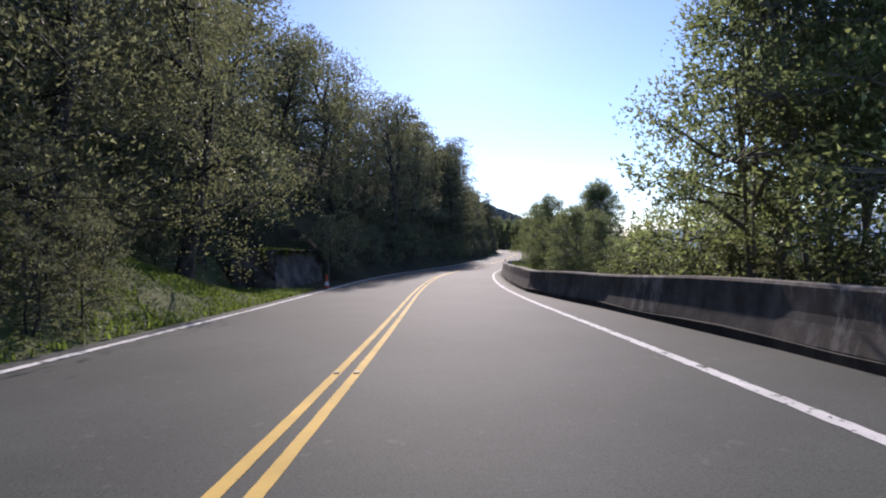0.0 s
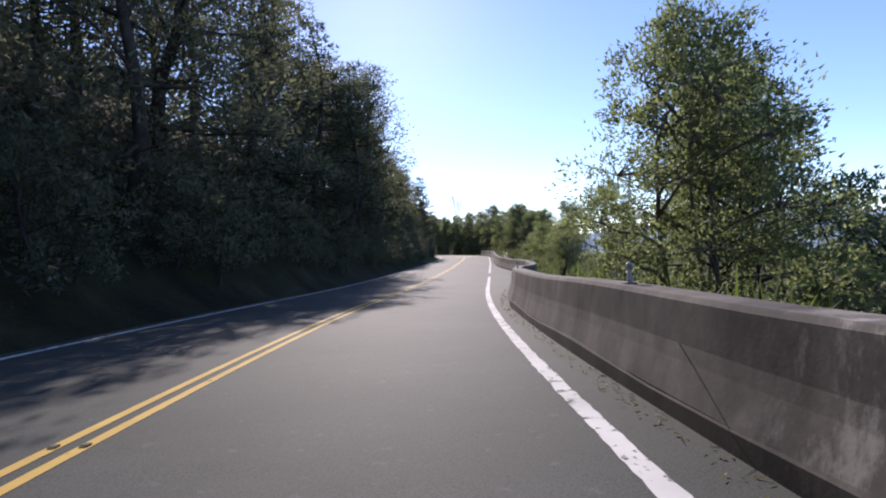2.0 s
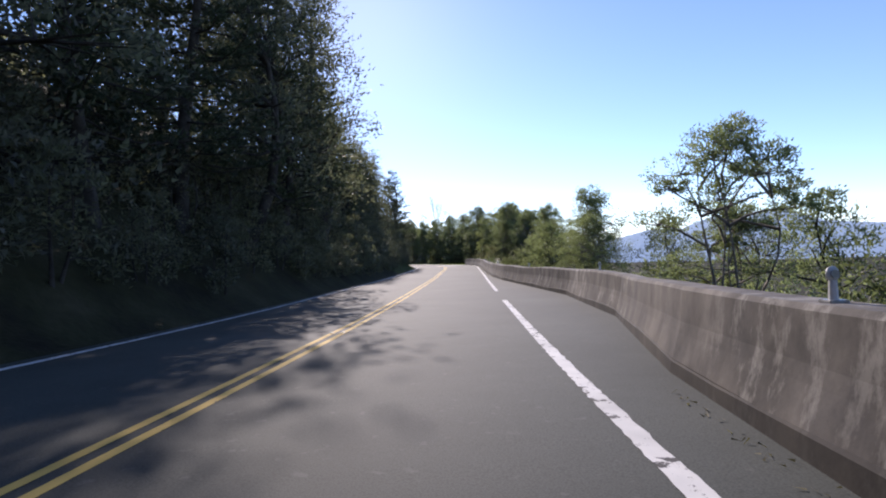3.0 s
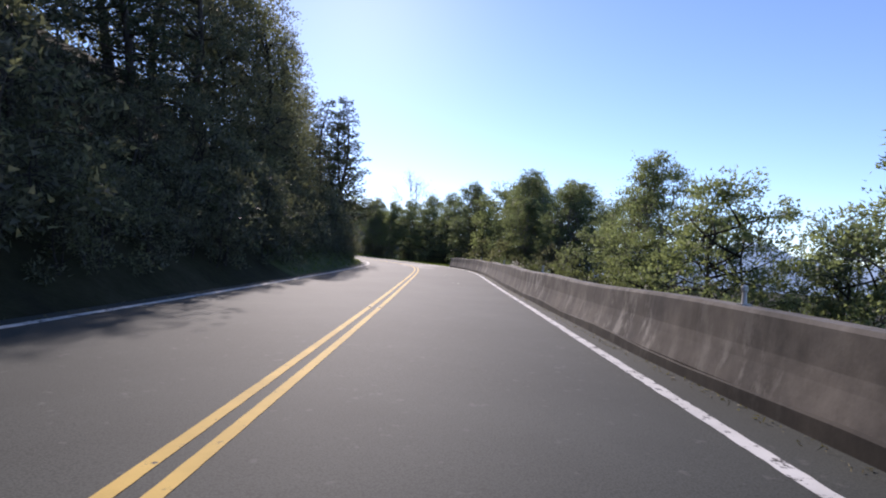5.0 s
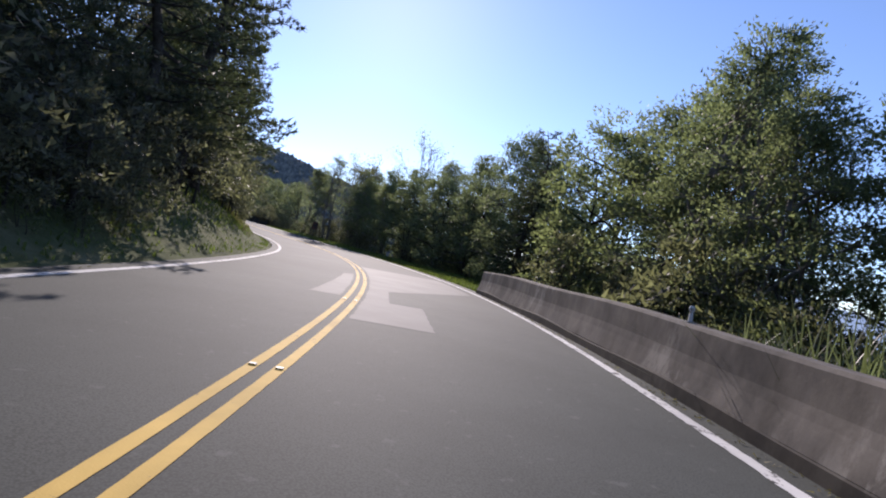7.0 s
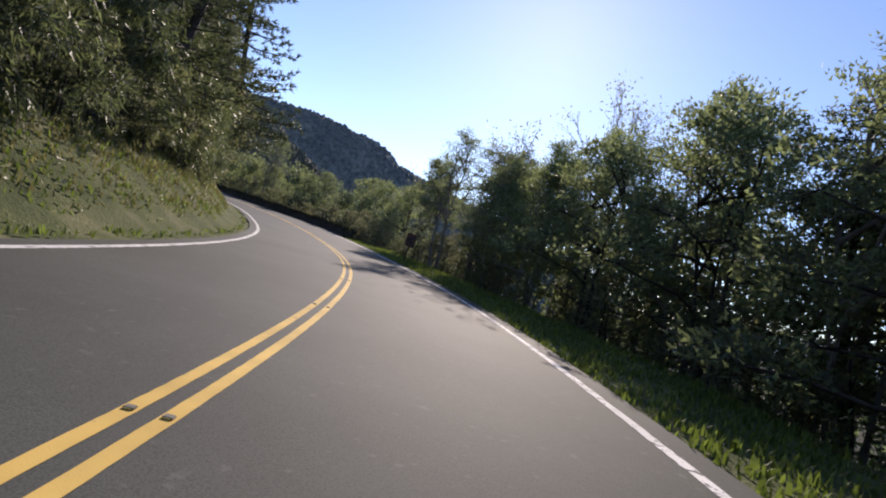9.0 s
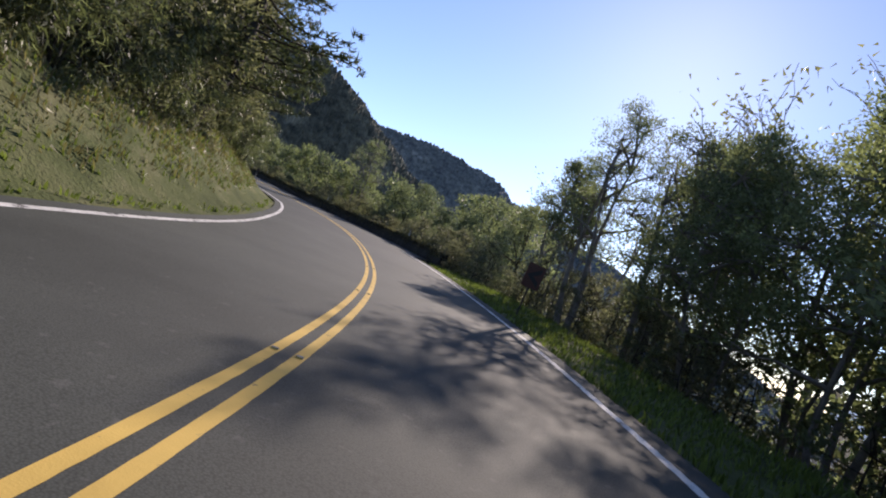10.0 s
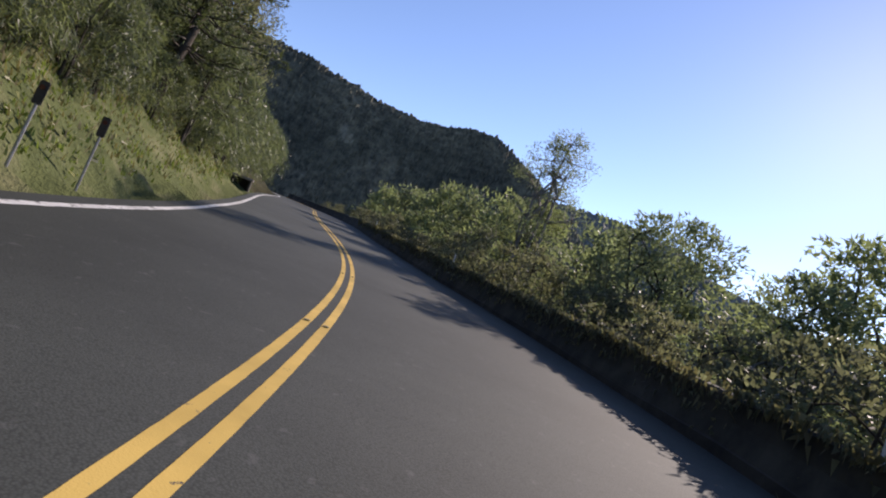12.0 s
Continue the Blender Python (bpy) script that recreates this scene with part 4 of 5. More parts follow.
# trees below the road on the valley side: along, across, kind, height over the road
VALLEY = [(7.6, 9.6, 2, 6.8), (4.0, 8.2, 1, 9.0), (5.1, 8.4, 1, 8.4), (5.5, 10.8, 0, 6.4), (1.0, 9.0, 0, 7.5), (14.5, 12.5, 2, 3.2), (17.0, 14.0, 0, 4.6), (20.5, 16.0, 2, 5.0),
          (18.7, 6.9, 0, 3.7), (20.3, 8.4, 1, 3.3), (23.5, 14.0, 2, 5.0), (26.2, 6.8, 0, 4.4), (27.4, 7.8, 1, 4.1), (32.9, 6.4, 0, 4.8), (33.6, 7.3, 2, 3.4),
          (42.8, 11.4, 1, 7.6), (43.5, 11.45, 0, 6.6), (34.0, 12.0, 2, 1.6), (37.5, 14.5, 2, 1.8), (41.5, 15.0, 2, 2.0), (29.0, 13.0, 2, 2.2), (38.5, 12.5, 0, 3.4), (59.0, 16.0, 2, 2.9), (64.0, 15.0, 2, 2.0), (69.0, 14.0, 2, 2.6),
          (70.8, 9.8, 0, 4.0), (74.6, 11.0, 1, 6.0), (76.8, 10.2, 2, 1.8), (72.6, 8.8, 2, 0.9), (69.5, 9.4, 2, 0.9), (78.5, 11.2, 2, 2.4), (80.5, 9.3, 2, 4.2), (83.5, 10.8, 2, 3.2), (85.0, 8.8, 2, 2.2), (87.5, 10.1, 0, 5.1), (90.0, 10.4, 1, 4.4), (92.5, 9.8, 2, 3.2),
          (96.0, 11.3, 1, 4.8), (97.4, 9.4, 1, 5.4), (99.8, 10.2, 0, 5.7), (101.8, 8.2, 1, 5.3), (104.0, 8.8, 1, 7.4), (99.8, 11.2, 1, 6.0), (106.0, 9.8, 0, 7.8), (108.5, 10.6, 0, 8.8), (111.0, 9.2, 2, 7.2),
          (114.0, 11.5, 2, 7.4), (118.0, 9.8, 2, 7.6), (121.5, 10.2, 0, 8.6), (124.5, 8.8, 2, 7.0), (127.0, 10.4, 1, 8.4), (130.0, 8.9, 2, 7.4), (132.5, 10.6, 0, 8.6),
          (135.5, 8.8, 2, 7.4), (138.0, 10.6, 1, 8.4), (140.0, 8.8, 0, 7.4), (142.0, 10.4, 1, 8.2), (144.0, 9.0, 0, 7.4), (146.0, 10.6, 1, 8.0),
          (120.0, 13.5, 2, 6.2), (125.0, 13.8, 2, 5.8), (129.5, 13.4, 2, 5.8), (134.0, 13.6, 2, 5.6), (138.5, 13.8, 2, 6.0), (142.5, 13.4, 2, 6.2), (149.0, 12.4, 0, 8.6),
          (166.5, 10.6, 2, 4.2), (170.5, 10.8, 2, 4.4), (174.5, 9.2, 2, 4.6), (176.5, 12.8, 0, 5.4), (181.5, 9.0, 2, 4.8), (187.0, 9.4, 2, 5.0), (193.0, 9.6, 0, 5.6), (200.0, 9.6, 2, 5.4), (207.0, 9.5, 2, 5.8),
          (215.0, 9.0, 0, 6.4), (223.0, 9.0, 2, 6.4), (162.5, 12.5, 0, 5.4), (169.0, 14.6, 1, 6.0), (166.5, 15.6, 0, 6.2), (172.5, 15.6, 1, 6.8), (186.0, 15.5, 0, 6.0)]
TALL = (7.0, 8.5, 6.0)
for s, off, k, top in VALLEY:
    base = float(rel_height(s, off))
    if s > 184 or (off > 13 and 100 < s < 156):
        put(far_green, s, off, (top - base) / 6.1)
    elif (off > 11.5 and s < 100) or s > 160:
        put(slope_green, s, off, (top - base) / 6.1)
    else:
        put(green[k], s, off, (top - base) / TALL[k] / 1.02)
put(umbrella, 53.0, 9.5, 0.92, turn=0.3)
put(umbrella, 55.0, 10.6, 0.80, turn=2.0)
put(tall_umbrella, 157.0, 11.0, 1.2)
put(pines[1], 115.5, 7.9, 0.8)
put(pines[1], 128.5, 10.5, 0.92)
put(pines[0], 124.0, 12.5, 0.75)
put(pines[1], 170.5, 17.8, 0.75)
put(pines[0], 165.0, 12.8, 0.62)
put(bare[0], 157.0, 15.2, 1.7)
put(bare[0], 146.0, 15.0, 1.9, turn=1.0)
put(tall_umbrella, 153.4, 9.6, 0.88)
put(airy, 150.8, 8.8, 1.2)
put(bare[1], 141.0, 12.5, 1.3)
put(airy, 148.4, 10.2, 1.35)
put(airy, 180.5, 8.2, 1.18)

# shrubs and tall grass behind the barrier and along the verge
for s in np.arange(-20, 108, 2.4):
    e = float(w_wall(s)) + 0.5
    put(tufts[rng_put.randrange(2)], s + rng_put.uniform(-0.8, 0.8), e + rng_put.uniform(0.4, 1.2), rng_put.uniform(0.65, 1.05))
    put(shrubs[rng_put.randrange(2)], s + rng_put.uniform(-1, 1), e + rng_put.uniform(1.6, 3.4), rng_put.uniform(0.7, 1.2), dz=-0.1)
for k, s in enumerate(np.arange(21, 37, 0.7)):
    put(tufts[k % 2], s, float(w_wall(s)) + 0.5 + rng_put.uniform(0.35, 1.1), rng_put.uniform(1.1, 1.45))
for s in np.arange(8, 104, 3.4):
    put(shrubs[rng_put.randrange(2)], s + rng_put.uniform(-1, 1), float(w_wall(s)) + rng_put.uniform(4.5, 8.0), rng_put.uniform(1.0, 1.5), dz=-0.1)
for s, off, sc in ((94.5, 4.9, 0.9), (98.2, 5.6, 1.0), (91.0, 5.2, 0.8), (101.5, 5.4, 0.9), (104.0, 5.0, 0.8)):
    put(tufts[2], s, off, sc)
for s in np.arange(88.5, 104, 0.9):
    put(tufts[2], s, float(w_wall(s)) + 0.5 + rng_put.uniform(0.5, 1.3), rng_put.uniform(0.7, 1.0) + 0.4 * (96.6 < s < 99.2))
for s in np.arange(94, 111, 1.5):
    put(undergrowth, s, float(w_wall(s)) + rng_put.uniform(3.4, 6.0), rng_put.uniform(0.75, 1.05), dz=-0.2)
for s in np.arange(112, 157, 1.9):
    e = float(w_right(s)) + (4.7 if s < 147 else 5.6)
    put(shrubs[rng_put.randrange(1, 3)], s + rng_put.uniform(-0.8, 0.8), e + rng_put.uniform(0.2, 1.6), rng_put.uniform(0.8, 1.25), dz=-0.05)
    put(undergrowth, s + rng_put.uniform(-0.8, 0.8), e + rng_put.uniform(2.0, 4.0), rng_put.uniform(0.7, 1.1), dz=-0.1)
for s in np.arange(145, 158, 1.3):
    put(undergrowth, s, rng_put.uniform(9.0, 10.4), rng_put.uniform(0.7, 0.95), dz=-0.1)
for s in np.arange(-2, 13, 1.5):
    put(undergrowth, s, float(w_wall(s)) + rng_put.uniform(3.2, 4.6), rng_put.uniform(0.65, 0.9), dz=-0.1)
for s in np.arange(96, 110, 1.6):
    put(shrubs[2], s + rng_put.uniform(-0.6, 0.6), float(w_wall(s)) + rng_put.uniform(2.6, 5.0), rng_put.uniform(0.9, 1.4), dz=-0.1)
for s in np.arange(156, 232, 2.0):
    e = float(w_wall(s)) + 0.6
    put(shrubs[2], s + rng_put.uniform(-0.8, 0.8), e + rng_put.uniform(0.5, 1.5), rng_put.uniform(0.75, 1.1), dz=-0.05)
    put(undergrowth if rng_put.random() < 0.6 else bright_bush, s + rng_put.uniform(-0.8, 0.8), e + rng_put.uniform(2.2, 4.2), rng_put.uniform(0.65, 0.95), dz=-0.1)

for s, off, sc in ((157.2, 5.6, 0.6), (158.0, 5.9, 0.65), (158.9, 5.6, 0.6), (159.7, 6.0, 0.65)):
    put(shrubs[2], s, off, sc)

# dark bushes on the near bank, low bushes that close the gap behind the barrier
for s, off, sc in ((-3.2, -4.9, 0.5), (-2.0, -5.0, 0.5), (-0.8, -4.9, 0.5), (0.3, -5.0, 0.5), (1.4, -5.3, 0.52), (2.6, -5.9, 0.52), (3.8, -6.4, 0.5), (5.2, -6.9, 0.5), (6.8, -7.3, 0.5), (8.4, -7.2, 0.45), (9.4, -6.7, 0.32),
                   (0.6, -4.5, 0.36), (1.5, -4.5, 0.3), (1.9, -5.0, 0.4), (2.6, -5.0, 0.34), (3.2, -5.5, 0.42), (4.2, -6.0, 0.42)):
    put(undergrowth, s, off, sc, turn=s * 2.1, dz=-0.08)
for s, off, top in ((21.0, 11.6, 2.7), (23.6, 11.8, 3.1), (26.4, 11.6, 2.8), (29.5, 10.8, 2.4)):
    put(bright_bush, s, off, (top - float(rel_height(s, off))) / 4.0, dz=-0.1)


# woods on the slopes further off
def woods(name, n, s0, s1, lo, hi, leaf, label, seed, low=5.0, high=9.0):
    """Distant tree crowns, each a ragged heap of leaf sprays."""
    rng = np.random.default_rng(seed)
    s = rng.uniform(s0, s1, n)
    off = lo + (hi - lo) * rng.uniform(0, 1, n) ** 1.6
    th = np.interp(s, S, TH)
    x, y = np.interp(s, S, CX) + off * np.cos(th), np.interp(s, S, CY) + off * np.sin(th)
    far = np.array([np.min((CX[::8] - a) ** 2 + (CY[::8] - c) ** 2) for a, c in zip(x, y)]) > (0.8 * np.abs(off)) ** 2
    s, off, x, y = s[far], off[far], x[far], y[far]
    z = np.interp(s, S, CZ) + rel_height(s, off)
    n, per = len(s), 80
    h = rng.uniform(low, high, n)
    r = h * rng.uniform(0.32, 0.42, n)
    d = rng.normal(0, 1, (n, per, 3))
    d /= np.linalg.norm(d, axis=2, keepdims=True)
    c = np.stack([x, y, z + h * 0.55], -1)[:, None] + d * np.stack([r, r, h * 0.5], -1)[:, None] * rng.uniform(0.6, 1.0, (n, per, 1))
    size = np.repeat(np.clip(0.016 * np.abs(off), 0.13, 1.5), per)[:, None]
    v, f = leaf_cloud(rng, c.reshape(-1, 3), d.reshape(-1, 3), size, size * 0.66)
    return tagged(new(name, mesh_from(name, v, f, leaf)), label, "woods", kind="stuff")


woods("far_woods", 420, -30, 225, -19, -90, LEAF_DARK, "dark woods higher on the hillside", 91)
woods("far_woods", 520, -30, 225, 22, 130, LEAF_MID, "green woods on the slope below the road", 92)

woods("slope_scrub", 420, 8, 108, 10, 36, LEAF_MID, "low green scrub on the slope below the barrier", 93, 1.6, 3.4)

# the first of each plant leaves the scene: only its copies stand in it
for ob in PROTOS:
    for o in (*ob.children_recursive, ob):
        bpy.data.objects.remove(o)


# ---- short grass ----
def lawn(name, n, s0, s1, lo, hi, leaf, height, label, seed, reach=1.0):
    """Short blades scattered over a stretch of verge."""
    rng = np.random.default_rng(seed)
    s = rng.uniform(s0, s1, n)
    u = rng.uniform(0, 1, n) ** reach
    off = lo(s) + (hi(s) - lo(s)) * u
    keep = fbm(s, off, 0.8, seed) + rng.normal(0, 0.5, n) > -0.45
    s, off = s[keep], off[keep]
    n = len(s)
    th = np.interp(s, S, TH)
    p = np.stack([np.interp(s, S, CX) + off * np.cos(th), np.interp(s, S, CY) + off * np.sin(th), np.interp(s, S, CZ) + rel_height(s, off) - 0.02], -1)
    a = rng.uniform(0, 2 * np.pi, n)
    h = height * rng.uniform(0.4, 1.3, n)
    w = 0.012 + 0.018 * rng.uniform(0, 1, n)
    lean = rng.uniform(0.1, 0.7, n) * h
    side = np.stack([-np.sin(a) * w, np.cos(a) * w, 0 * a], -1)
    mid = p + np.stack([np.cos(a) * lean * 0.35, np.sin(a) * lean * 0.35, h * 0.6], -1)
    tip = p + np.stack([np.cos(a) * lean, np.sin(a) * lean, h], -1)
    v = np.stack([p - side, p + side, mid + side * 0.7, mid - side * 0.7, tip], 1).reshape(-1, 3)
    i = np.arange(n)[:, None] * 5
    f = np.concatenate([i + np.array([[0, 1, 2]]), i + np.array([[0, 2, 3]]), i + np.array([[3, 2, 4]])])
    return tagged(new(name, mesh_from(name, v, f, leaf)), label, "grass", kind="stuff")


lawn("verge_grass", 34000, -6, 14.2, lambda s: -w_left(s) - 0.42, lambda s: -w_left(s) - 3.6, GRASS, 0.11, "bright green grass on the roadside bank", 1, 0.8)
lawn("bank_grass", 42000, 84, 192, lambda s: -w_left(s) - 0.55, lambda s: -w_left(s) - 4.6, GRASS, 0.12, "green grass on the cut bank inside the bend", 2, 0.85)
lawn("dry_bank_grass", 34000, 116, 192, lambda s: -w_left(s) - 1.3, lambda s: -w_left(s) - 5.2, DRY, 0.16, "dry straw-coloured grass on the cut bank", 3, 0.6)
lawn("verge_grass", 28000, 109.8, 157, lambda s: w_right(s) + 0.42, lambda s: w_right(s) + 4.6, GRASS, 0.14, "bright green mown grass beside the bend", 4)
lawn("barrier_weeds", 8000, 10, 105, lambda s: w_wall(s) - 0.16, lambda s: w_wall(s) + 0.02, GRASS, 0.07, "small weeds in the gutter at the barrier's foot", 5)
lawn("barrier_weeds", 6000, 66, 94, lambda s: w_wall(s) - 0.34, lambda s: w_wall(s) - 0.05, DRY, 0.06, "dry weeds and dirt in the gutter by the barrier", 6)


# fallen straw and leaves
def litter(name, n, s0, s1, lo, hi, leaf, size, label, seed, lift=0.01):
    rng = np.random.default_rng(seed)
    s = rng.uniform(s0, s1, n)
    off = lo(s) + (hi(s) - lo(s)) * rng.uniform(0, 1, n)
    th = np.interp(s, S, TH)
    z = np.maximum(rel_height(s, off), np.where(np.abs(off) < 3.8, 0.0, -9.0))
    p = np.stack([np.interp(s, S, CX) + off * np.cos(th), np.interp(s, S, CY) + off * np.sin(th), np.interp(s, S, CZ) + z + lift], -1)
    d = rng.normal(0, 1, (n, 3)) * np.array([1, 1, 0.12])
    v, f = leaf_cloud(rng, p, d, size, size * 0.28, 0.5)
    return tagged(new(name, mesh_from(name, v, f, leaf)), label, "litter", kind="stuff")


litter("straw_litter", 900, 118, 172, lambda s: -w_left(s) - 1.2, lambda s: -w_left(s) - 4.2, STRAW, 0.17, "pale cut straw lying on the grass bank", 7, 0.09)
litter("leaf_litter", 2800, 10, 108, lambda s: w_wall(s) - 0.20, lambda s: w_wall(s) - 0.01, DRY, 0.045, "dry leaves in the gutter along the barrier", 8, 0.012)
litter("leaf_litter", 900, 16, 100, lambda s: -w_left(s) - 0.36, lambda s: -w_left(s) - 0.1, DRY, 0.06, "dry leaves along the shaded road edge", 9, 0.012)


# ---- roadside things ----
def delineator(s, dz):
    """A small reflector post on top of the barrier."""
    ob = new("delineator")
    bm = bmesh.new()
    add_box(bm, (-0.05, -0.05, 0.0), (0.05, 0.05, 0.02), 0.005)
    part("base_plate", bm, STEEL, ob)
    bm = bmesh.new()
    add_rod(bm, (0, 0, 0.02), (0, 0, 0.12), 0.026, 0.02)
    part("stem", bm, WHITE_POST, ob)
    bm = bmesh.new()
    bmesh.ops.create_uvsphere(bm, u_segments=14, v_segments=8, radius=0.036, matrix=Matrix.Translation((0, 0, 0.155)) @ Matrix.Diagonal((1, 0.45, 1.15, 1)))
    head = part("reflector_head", bm, WHITE_POST, ob, "white rounded reflector head")
    bm = bmesh.new()
    bmesh.ops.create_cone(bm, cap_ends=True, segments=14, radius1=0.022, radius2=0.022, depth=0.012, matrix=Matrix.Translation((0, -0.018, 0.155)) @ Matrix.Rotation(math.pi / 2, 4, "X"))
    part("lens", bm, STEEL, head, "dull grey reflector disc")
    ob.matrix_basis = Matrix.Translation(place(s, float(w_wall(s)) + 0.3, dz)) @ Matrix.Rotation(heading(s), 4, "Z")
    return tagged(ob, "small white reflector post bolted on the concrete barrier", "delineator", group="reflectors along the barrier")


def barrier_top(s):
    return 0.775 * (1.0 + 0.025 * math.sin(s * 0.9) + 0.02 * math.sin(s * 0.37 + 1)) - 0.003


first = delineator(20.5, barrier_top(20.5))
for s in (29.0, 41.0, 50.5, 60.5, 70.5, 79.5, 88.0, 98.0):
    copy_thing(first, Matrix.Translation(place(s, float(w_wall(s)) + 0.3, barrier_top(s))) @ Matrix.Rotation(heading(s), 4, "Z"))


def tall_post(s, off, height, label, head=True, lean=0.0, base=None):
    """A thin marker post with a dark reflector plate."""
    ob = new("marker_post")
    bm = bmesh.new()
    add_rod(bm, (0, 0, -0.3), (0, 0, height), 0.022, 0.022)
    part("pole", bm, STEEL, ob)
    if head:
        bm = bmesh.new()
        add_box(bm, (-0.065, -0.03, height - 0.30), (0.065, 0.0, height + 0.03), 0.012)
        plate = part("reflector_plate", bm, DARK_STEEL, ob, "dark reflector plate")
        bm = bmesh.new()
        bmesh.ops.create_cone(bm, cap_ends=True, segments=14, radius1=0.035, radius2=0.035, depth=0.01, matrix=Matrix.Translation((0, -0.034, height - 0.06)) @ Matrix.Rotation(math.pi / 2, 4, "X"))
        part("lens", bm, RED, plate, "red reflector disc")
    p = on_ground(s, off) if base is None else place(s, off, base)
    ob.matrix_basis = Matrix.Translation(p) @ Matrix.Rotation(heading(s), 4, "Z") @ Matrix.Rotation(lean, 4, "Y")
    return tagged(ob, label, "marker post")


tall_post(166.9, -4.55, 1.3, "thin steel marker post with a dark reflector plate in the grass", lean=0.05)
tall_post(168.4, -4.38, 1.5, "thin steel marker post with a dark reflector plate in the grass", lean=0.03)


def barrier_post(s):
    ob = new("barrier_post")
    bm = bmesh.new()
    add_rod(bm, (0, 0, 0), (0, 0, 0.42), 0.03, 0.027)
    part("pole", bm, WHITE_POST, ob)
    bm = bmesh.new()
    add_rod(bm, (0, 0, 0.42), (0, 0, 0.56), 0.04, 0.036)
    part("cap", bm, DARK_STEEL, ob, "dark reflector cap")
    ob.matrix_basis = Matrix.Translation(place(s, float(w_wall(s)) + 0.3, barrier_top(s))) @ Matrix.Rotation(heading(s), 4, "Z")
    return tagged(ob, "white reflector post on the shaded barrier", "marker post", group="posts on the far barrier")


for s in (164.0, 177.5, 194.5):
    barrier_post(s)


def chevron_sign(s, off):
    """A bend marker board with a dark arrowhead, on one post."""
    ob = new("chevron_sign")
    bm = bmesh.new()
    add_rod(bm, (0, 0, -0.4), (0, 0, 1.72), 0.03, 0.03, 12)
    part("post", bm, DARK_STEEL, ob, "dark steel post")
    bm = bmesh.new()
    add_box(bm, (-0.30, -0.055, 0.98), (0.30, -0.035, 1.74), 0.012)
    board = part("sign_board", bm, BOARD, ob, "red metal board, its shade put into the dark colour")
    bm = bmesh.new()
    outline = [(0.20, 1.06), (0.20, 1.22), (-0.02, 1.36), (0.20, 1.50), (0.20, 1.66), (-0.23, 1.36)]
    front = [bm.verts.new((x, -0.0595, z)) for x, z in outline]
    back = [bm.verts.new((x, -0.0545, z)) for x, z in outline]
    bm.faces.new(front)
    for k in range(6):
        bm.faces.new((front[k], back[k], back[(k + 1) % 6], front[(k + 1) % 6]))
    bmesh.ops.recalc_face_normals(bm, faces=bm.faces)
    part("chevron", bm, DARK_STEEL, board, "dark arrowhead")
    for z in (1.16, 1.58):
        bm = bmesh.new()
        add_box(bm, (-0.16, -0.036, z - 0.02), (0.16, 0.035, z + 0.02), 0.005)
        part("clamp", bm, STEEL, board, "steel clamp bar")
    ob.matrix_basis = Matrix.Translation(on_ground(s, off)) @ Matrix.Rotation(heading(s), 4, "Z") @ Matrix.Rotation(radians(4), 4, "Y")
    return tagged(ob, "dark red chevron board on a post in the verge grass", "road sign")


chevron_sign(146.6, 4.75)


def drain_inlet(s, off):
    """A concrete box at the road edge with an open dark mouth."""
    ob = new("drain_inlet")
    walls = (((-0.5, 0.0, -0.3), (-0.38, 0.9, 0.62)), ((0.38, 0.0, -0.3), (0.5, 0.9, 0.62)), ((-0.38, 0.78, -0.3), (0.38, 0.9, 0.62)), ((-0.38, 0.0, -0.3), (0.38, 0.78, 0.02)))
    for name, (lo, hi) in zip(("side_wall", "side_wall", "back_wall", "sill"), walls):
        bm = bmesh.new()
        add_box(bm, lo, hi, 0.012)
        part(name, bm, DARK_CONCRETE, ob)
    bm = bmesh.new()
    add_box(bm, (-0.55, -0.05, 0.623), (0.55, 0.95, 0.74), 0.015)
    part("cover_slab", bm, KERB, ob, "pale concrete cover slab")
    ob.matrix_basis = Matrix.Translation(place(s, off)) @ Matrix.Rotation(heading(s), 4, "Z")
    return tagged(ob, "concrete drain inlet box with a dark open mouth", "drain inlet")


drain_inlet(189.0, -float(w_left(189.0)) - 1.0)


def traffic_cone(s, off):
    ob = new("traffic_cone")
    bm = bmesh.new()
    add_box(bm, (-0.18, -0.18, 0.0), (0.18, 0.18, 0.035), 0.012)
    part("base", bm, ORANGE, ob)
    for name, z0, z1, mat, label in (("lower_body", 0.035, 0.26, ORANGE, ""), ("collar", 0.26, 0.42, WHITE_POST, "white reflective collar"), ("tip", 0.42, 0.74, ORANGE, "")):
        bm = bmesh.new()
        add_rod(bm, (0, 0, z0), (0, 0, z1), 0.135 - 0.15 * z0, 0.135 - 0.15 * z1, 20)
        part(name, bm, mat, ob, label)
    ob.matrix_basis = Matrix.Translation(on_ground(s, off, 0.01)) @ Matrix.Rotation(0.4, 4, "Z")
    return tagged(ob, "faded orange traffic cone with a white collar at the road edge", "traffic cone")


traffic_cone(15.3, -3.98)


def stake(s, off, h, lean):
    bm = bmesh.new()
    add_rod(bm, (0, 0, -0.3), (0, 0, h), 0.025, 0.02, 8)
    bmesh.ops.bevel(bm, geom=[e for e in bm.edges if e.verts[0].co.z > h - 0.01 and e.verts[1].co.z > h - 0.01], offset=0.006, segments=1, affect="EDGES")
    ob = part("stake", bm, WOOD)
    ob.matrix_basis = Matrix.Translation(on_ground(s, off)) @ Matrix.Rotation(lean, 4, "Y")
    return tagged(ob, "thin weathered wooden stake at the forest edge", "stake", group="stakes by the road")


stake(17.5, -4.45, 1.25, -0.04)
stake(18.2, -5.0, 1.0, -0.05)


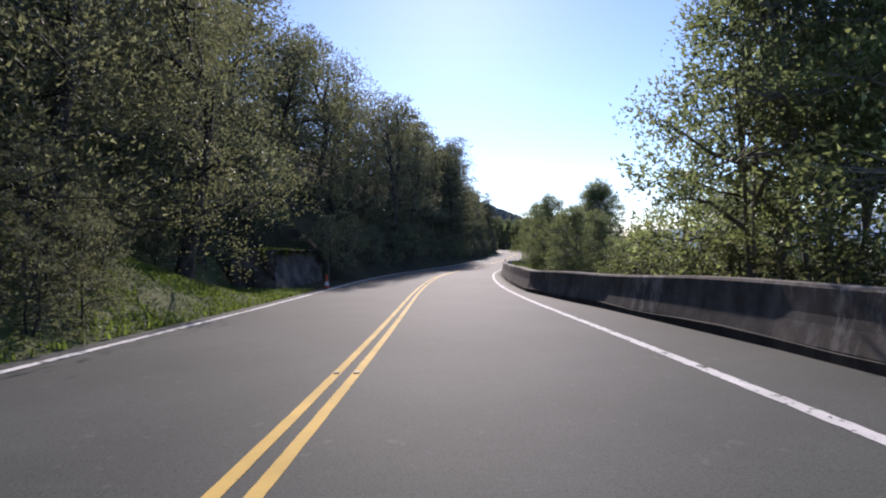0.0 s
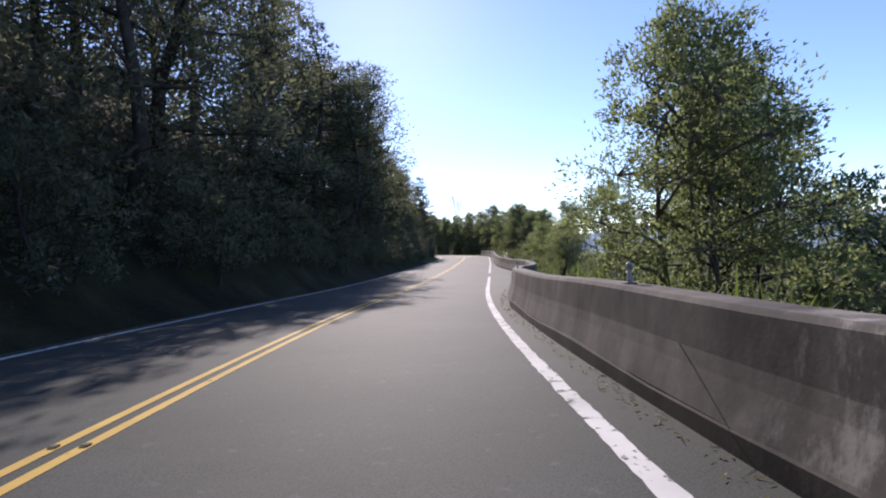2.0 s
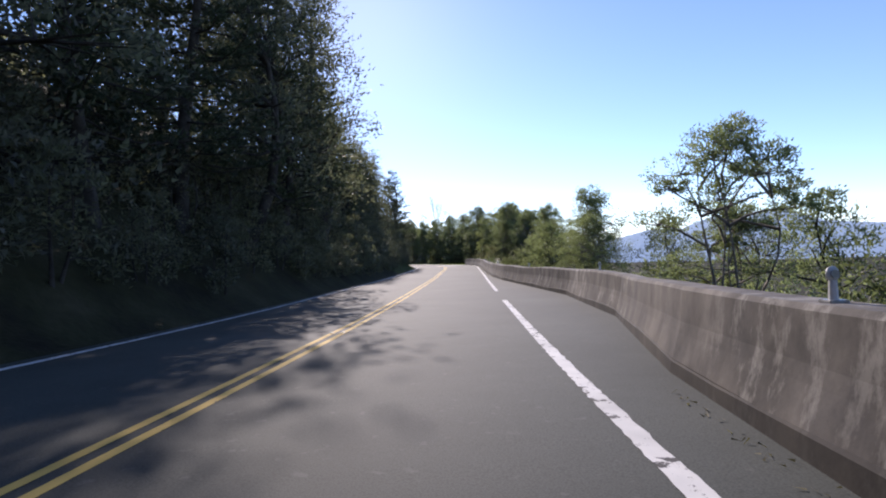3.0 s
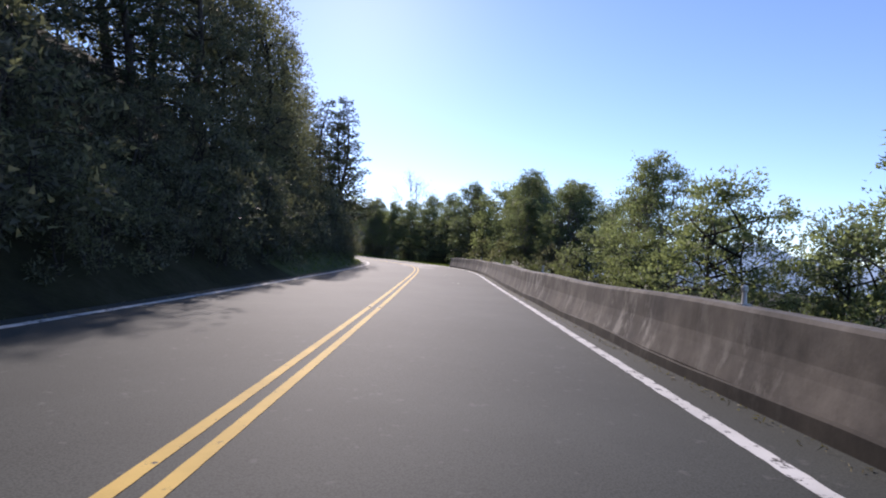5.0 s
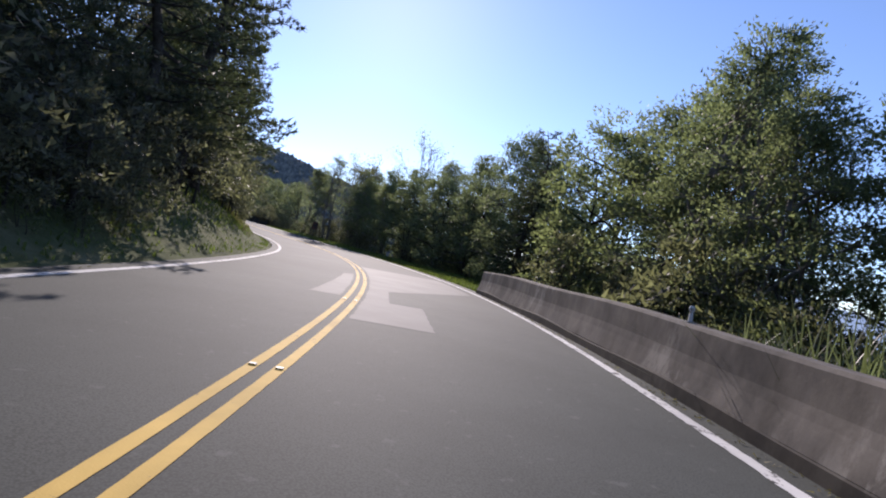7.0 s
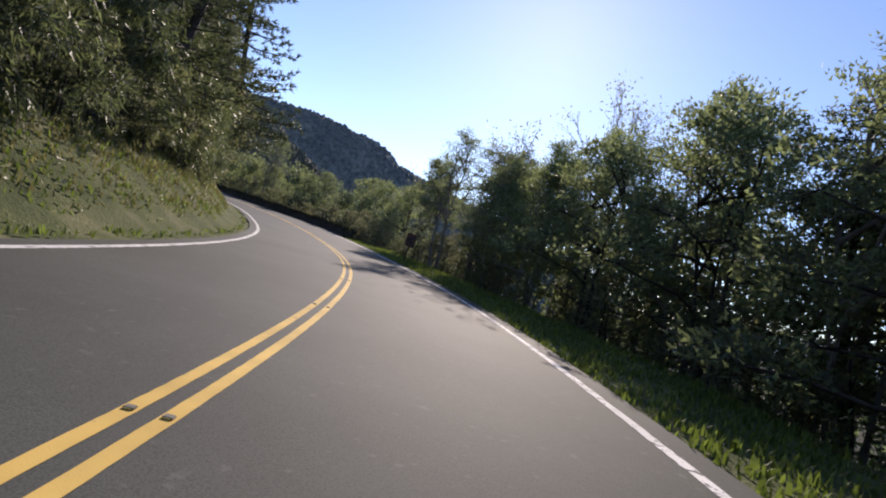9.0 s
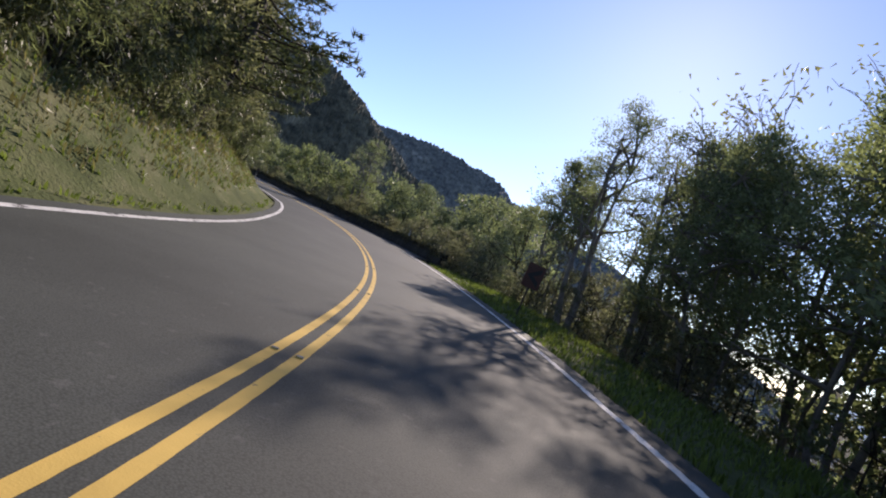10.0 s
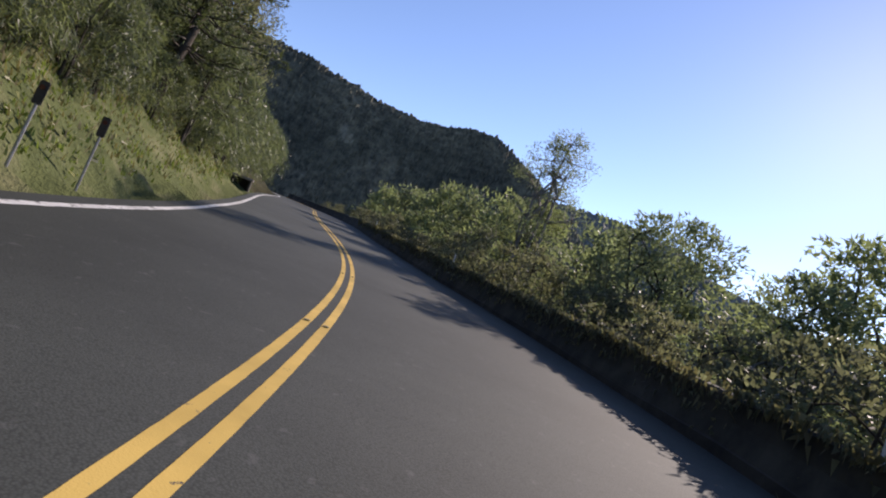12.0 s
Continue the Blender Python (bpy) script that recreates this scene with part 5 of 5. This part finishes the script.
def snag(s, off, top, lean, seed):
    """A broken dead stem standing behind the barrier."""
    rng = np.random.default_rng(seed)
    foot = float(rel_height(s, off)) - 0.2
    p = bent(rng, (0, 0, 0), (lean, 0.05, top - foot), 7, 0.0)
    v, f = tube(p, np.array([0.055, 0.05, 0.046, 0.044, 0.04, 0.036, 0.01]) * rng.uniform(0.9, 1.1, 7), 8)
    ob = new("dead_stem", mesh_from("dead_stem", v, f, BARK))
    ob.matrix_basis = Matrix.Translation(place(s, off, foot))
    return tagged(ob, "dark broken dead tree stem behind the barrier", "dead tree", group="dead stems by the barrier")


snag(36.1, 4.9, 1.0, 0.03, 8)
snag(35.7, 4.85, 0.80, -0.06, 4)


def boulder(s, off, size, seed, name, mat, label, category):
    """An uneven block of stone, half sunk in the bank."""
    bm = bmesh.new()
    bmesh.ops.create_icosphere(bm, subdivisions=4, radius=1.0)
    for v in bm.verts:
        n = noise.fractal(v.co * 1.1 + Vector((seed, 0, 0)), 0.6, 2.0, 5)
        q = v.co * (1 + 0.35 * n)
        m = max(abs(q.x), abs(q.y), abs(q.z))
        v.co = Vector((q.x, q.y, q.z)).lerp(q / m, 0.35)
        v.co = Vector((v.co.x * size[0], v.co.y * size[1], v.co.z * size[2]))
    for f in bm.faces:
        f.smooth = True
    ob = part(name, bm, mat)
    ob.matrix_basis = Matrix.Translation(on_ground(s, off, size[2] * 0.55)) @ Matrix.Rotation(heading(s) + 0.3, 4, "Z")
    return tagged(ob, label, category)


boulder(165.7, -4.3, (0.34, 0.30, 0.27), 9.0, "boulder", ROCK, "dark stone half hidden in the grass bank", "boulder")


def retaining_wall(s, off, length):
    """A short battered rock wall with moss and creepers hanging over its ledge."""
    ob = new("retaining_wall")
    bm = bmesh.new()
    add_box(bm, (-1.9, 0.0, -0.5), (0.0, length, 1.62), 0.0)
    bmesh.ops.subdivide_edges(bm, edges=bm.edges, cuts=15, use_grid_fill=True)
    for v in bm.verts:
        h = v.co.z
        if v.co.x > -0.01:
            v.co.x -= 0.40 * h
            v.co.x += 0.16 * noise.fractal(Vector((h * 1.6, v.co.y * 1.3, 4.0)), 0.8, 2.0, 5)
        if v.co.y < 0.01:
            v.co.y += 0.13 * noise.fractal(Vector((v.co.x * 1.8, h * 1.8, 1.0)), 0.8, 2.0, 5) + 0.12 * h
        if h > 1.55:
            v.co.z += 0.06 * noise.noise(v.co * 2.3) - 0.035 * v.co.y
    for f in bm.faces:
        f.smooth = f.normal.z < 0.9
    part("rock_face", bm, WALL_ROCK, ob)
    rng = np.random.default_rng(5)
    n = 3600
    y = length * rng.uniform(0, 1, n) ** 1.4
    x = -0.66 + rng.normal(0, 0.04, n)
    hang = rng.exponential(0.10, n) * (0.5 + 3.2 * (np.sin(y * 7.0) + np.sin(y * 3.1 + 1) > 0.55))
    x = x + 0.34 * hang
    c = np.stack([x, y + 0.12, 1.64 - 0.035 * y - hang + rng.normal(0, 0.03, n)], -1)
    v, f = leaf_cloud(rng, c, np.tile(np.array([0.3, 0, -1.0]), (n, 1)), 0.09, 0.045)
    creeper = new("creeper", mesh_from("creeper", v, f, MOSS))
    creeper.parent = ob
    tagged(creeper, "yellow-green hanging creeper")
    n = 9000
    y = 0.2 + (length - 0.3) * rng.uniform(0, 1, n)
    x = -0.7 - 1.15 * rng.uniform(0, 1, n)
    c = np.stack([x, y, 1.66 - 0.035 * y + rng.uniform(-0.03, 0.03, n)], -1)
    v, f = leaf_cloud(rng, c, np.tile(np.array([0, 0, 1.0]), (n, 1)), 0.07, 0.03)
    moss = new("moss_ledge", mesh_from("moss_ledge", v, f, MOSS))
    moss.parent = ob
    tagged(moss, "moss growing along the ledge")
    ob.matrix_basis = Matrix.Translation(place(s, off)) @ Matrix.Rotation(heading(s + length / 2), 4, "Z")
    return tagged(ob, "battered rock retaining wall with a mossy ledge at the forest edge", "retaining wall")


retaining_wall(13.6, -5.42, 6.4)


def wall_creeper(name, n, s0, s1, leaf, size, fall, label, seed):
    """Leafy stems hanging over the road side of the far barrier."""
    rng = np.random.default_rng(seed)
    s = rng.uniform(s0, s1, n)
    drop = np.minimum(rng.exponential(fall, n) * (0.35 + 1.5 * (fbm(s, s * 0.3, 0.9, seed) > 0.1)), 0.72)
    off = w_wall(s) + 0.12 - np.abs(rng.normal(0, 0.03, n)) + 0.22 * (rng.uniform(0, 1, n) < 0.3)
    th = np.interp(s, S, TH)
    p = np.stack([np.interp(s, S, CX) + off * np.cos(th), np.interp(s, S, CY) + off * np.sin(th), np.interp(s, S, CZ) + 0.80 - drop], -1)
    v, f = leaf_cloud(rng, p, np.tile(np.array([0.0, 0.0, -1.0]), (n, 1)), size, size * 0.45, 0.5)
    return tagged(new(name, mesh_from(name, v, f, leaf)), label, "creeper", kind="stuff")


wall_creeper("hanging_creeper", 5000, 157.5, 205, LEAF_DARK, 0.11, 0.16, "dark leafy creeper hanging over the far barrier", 11)
wall_creeper("dry_brush", 4000, 157.5, 205, DRY, 0.14, 0.22, "dry brown stems hanging over the far barrier", 12)
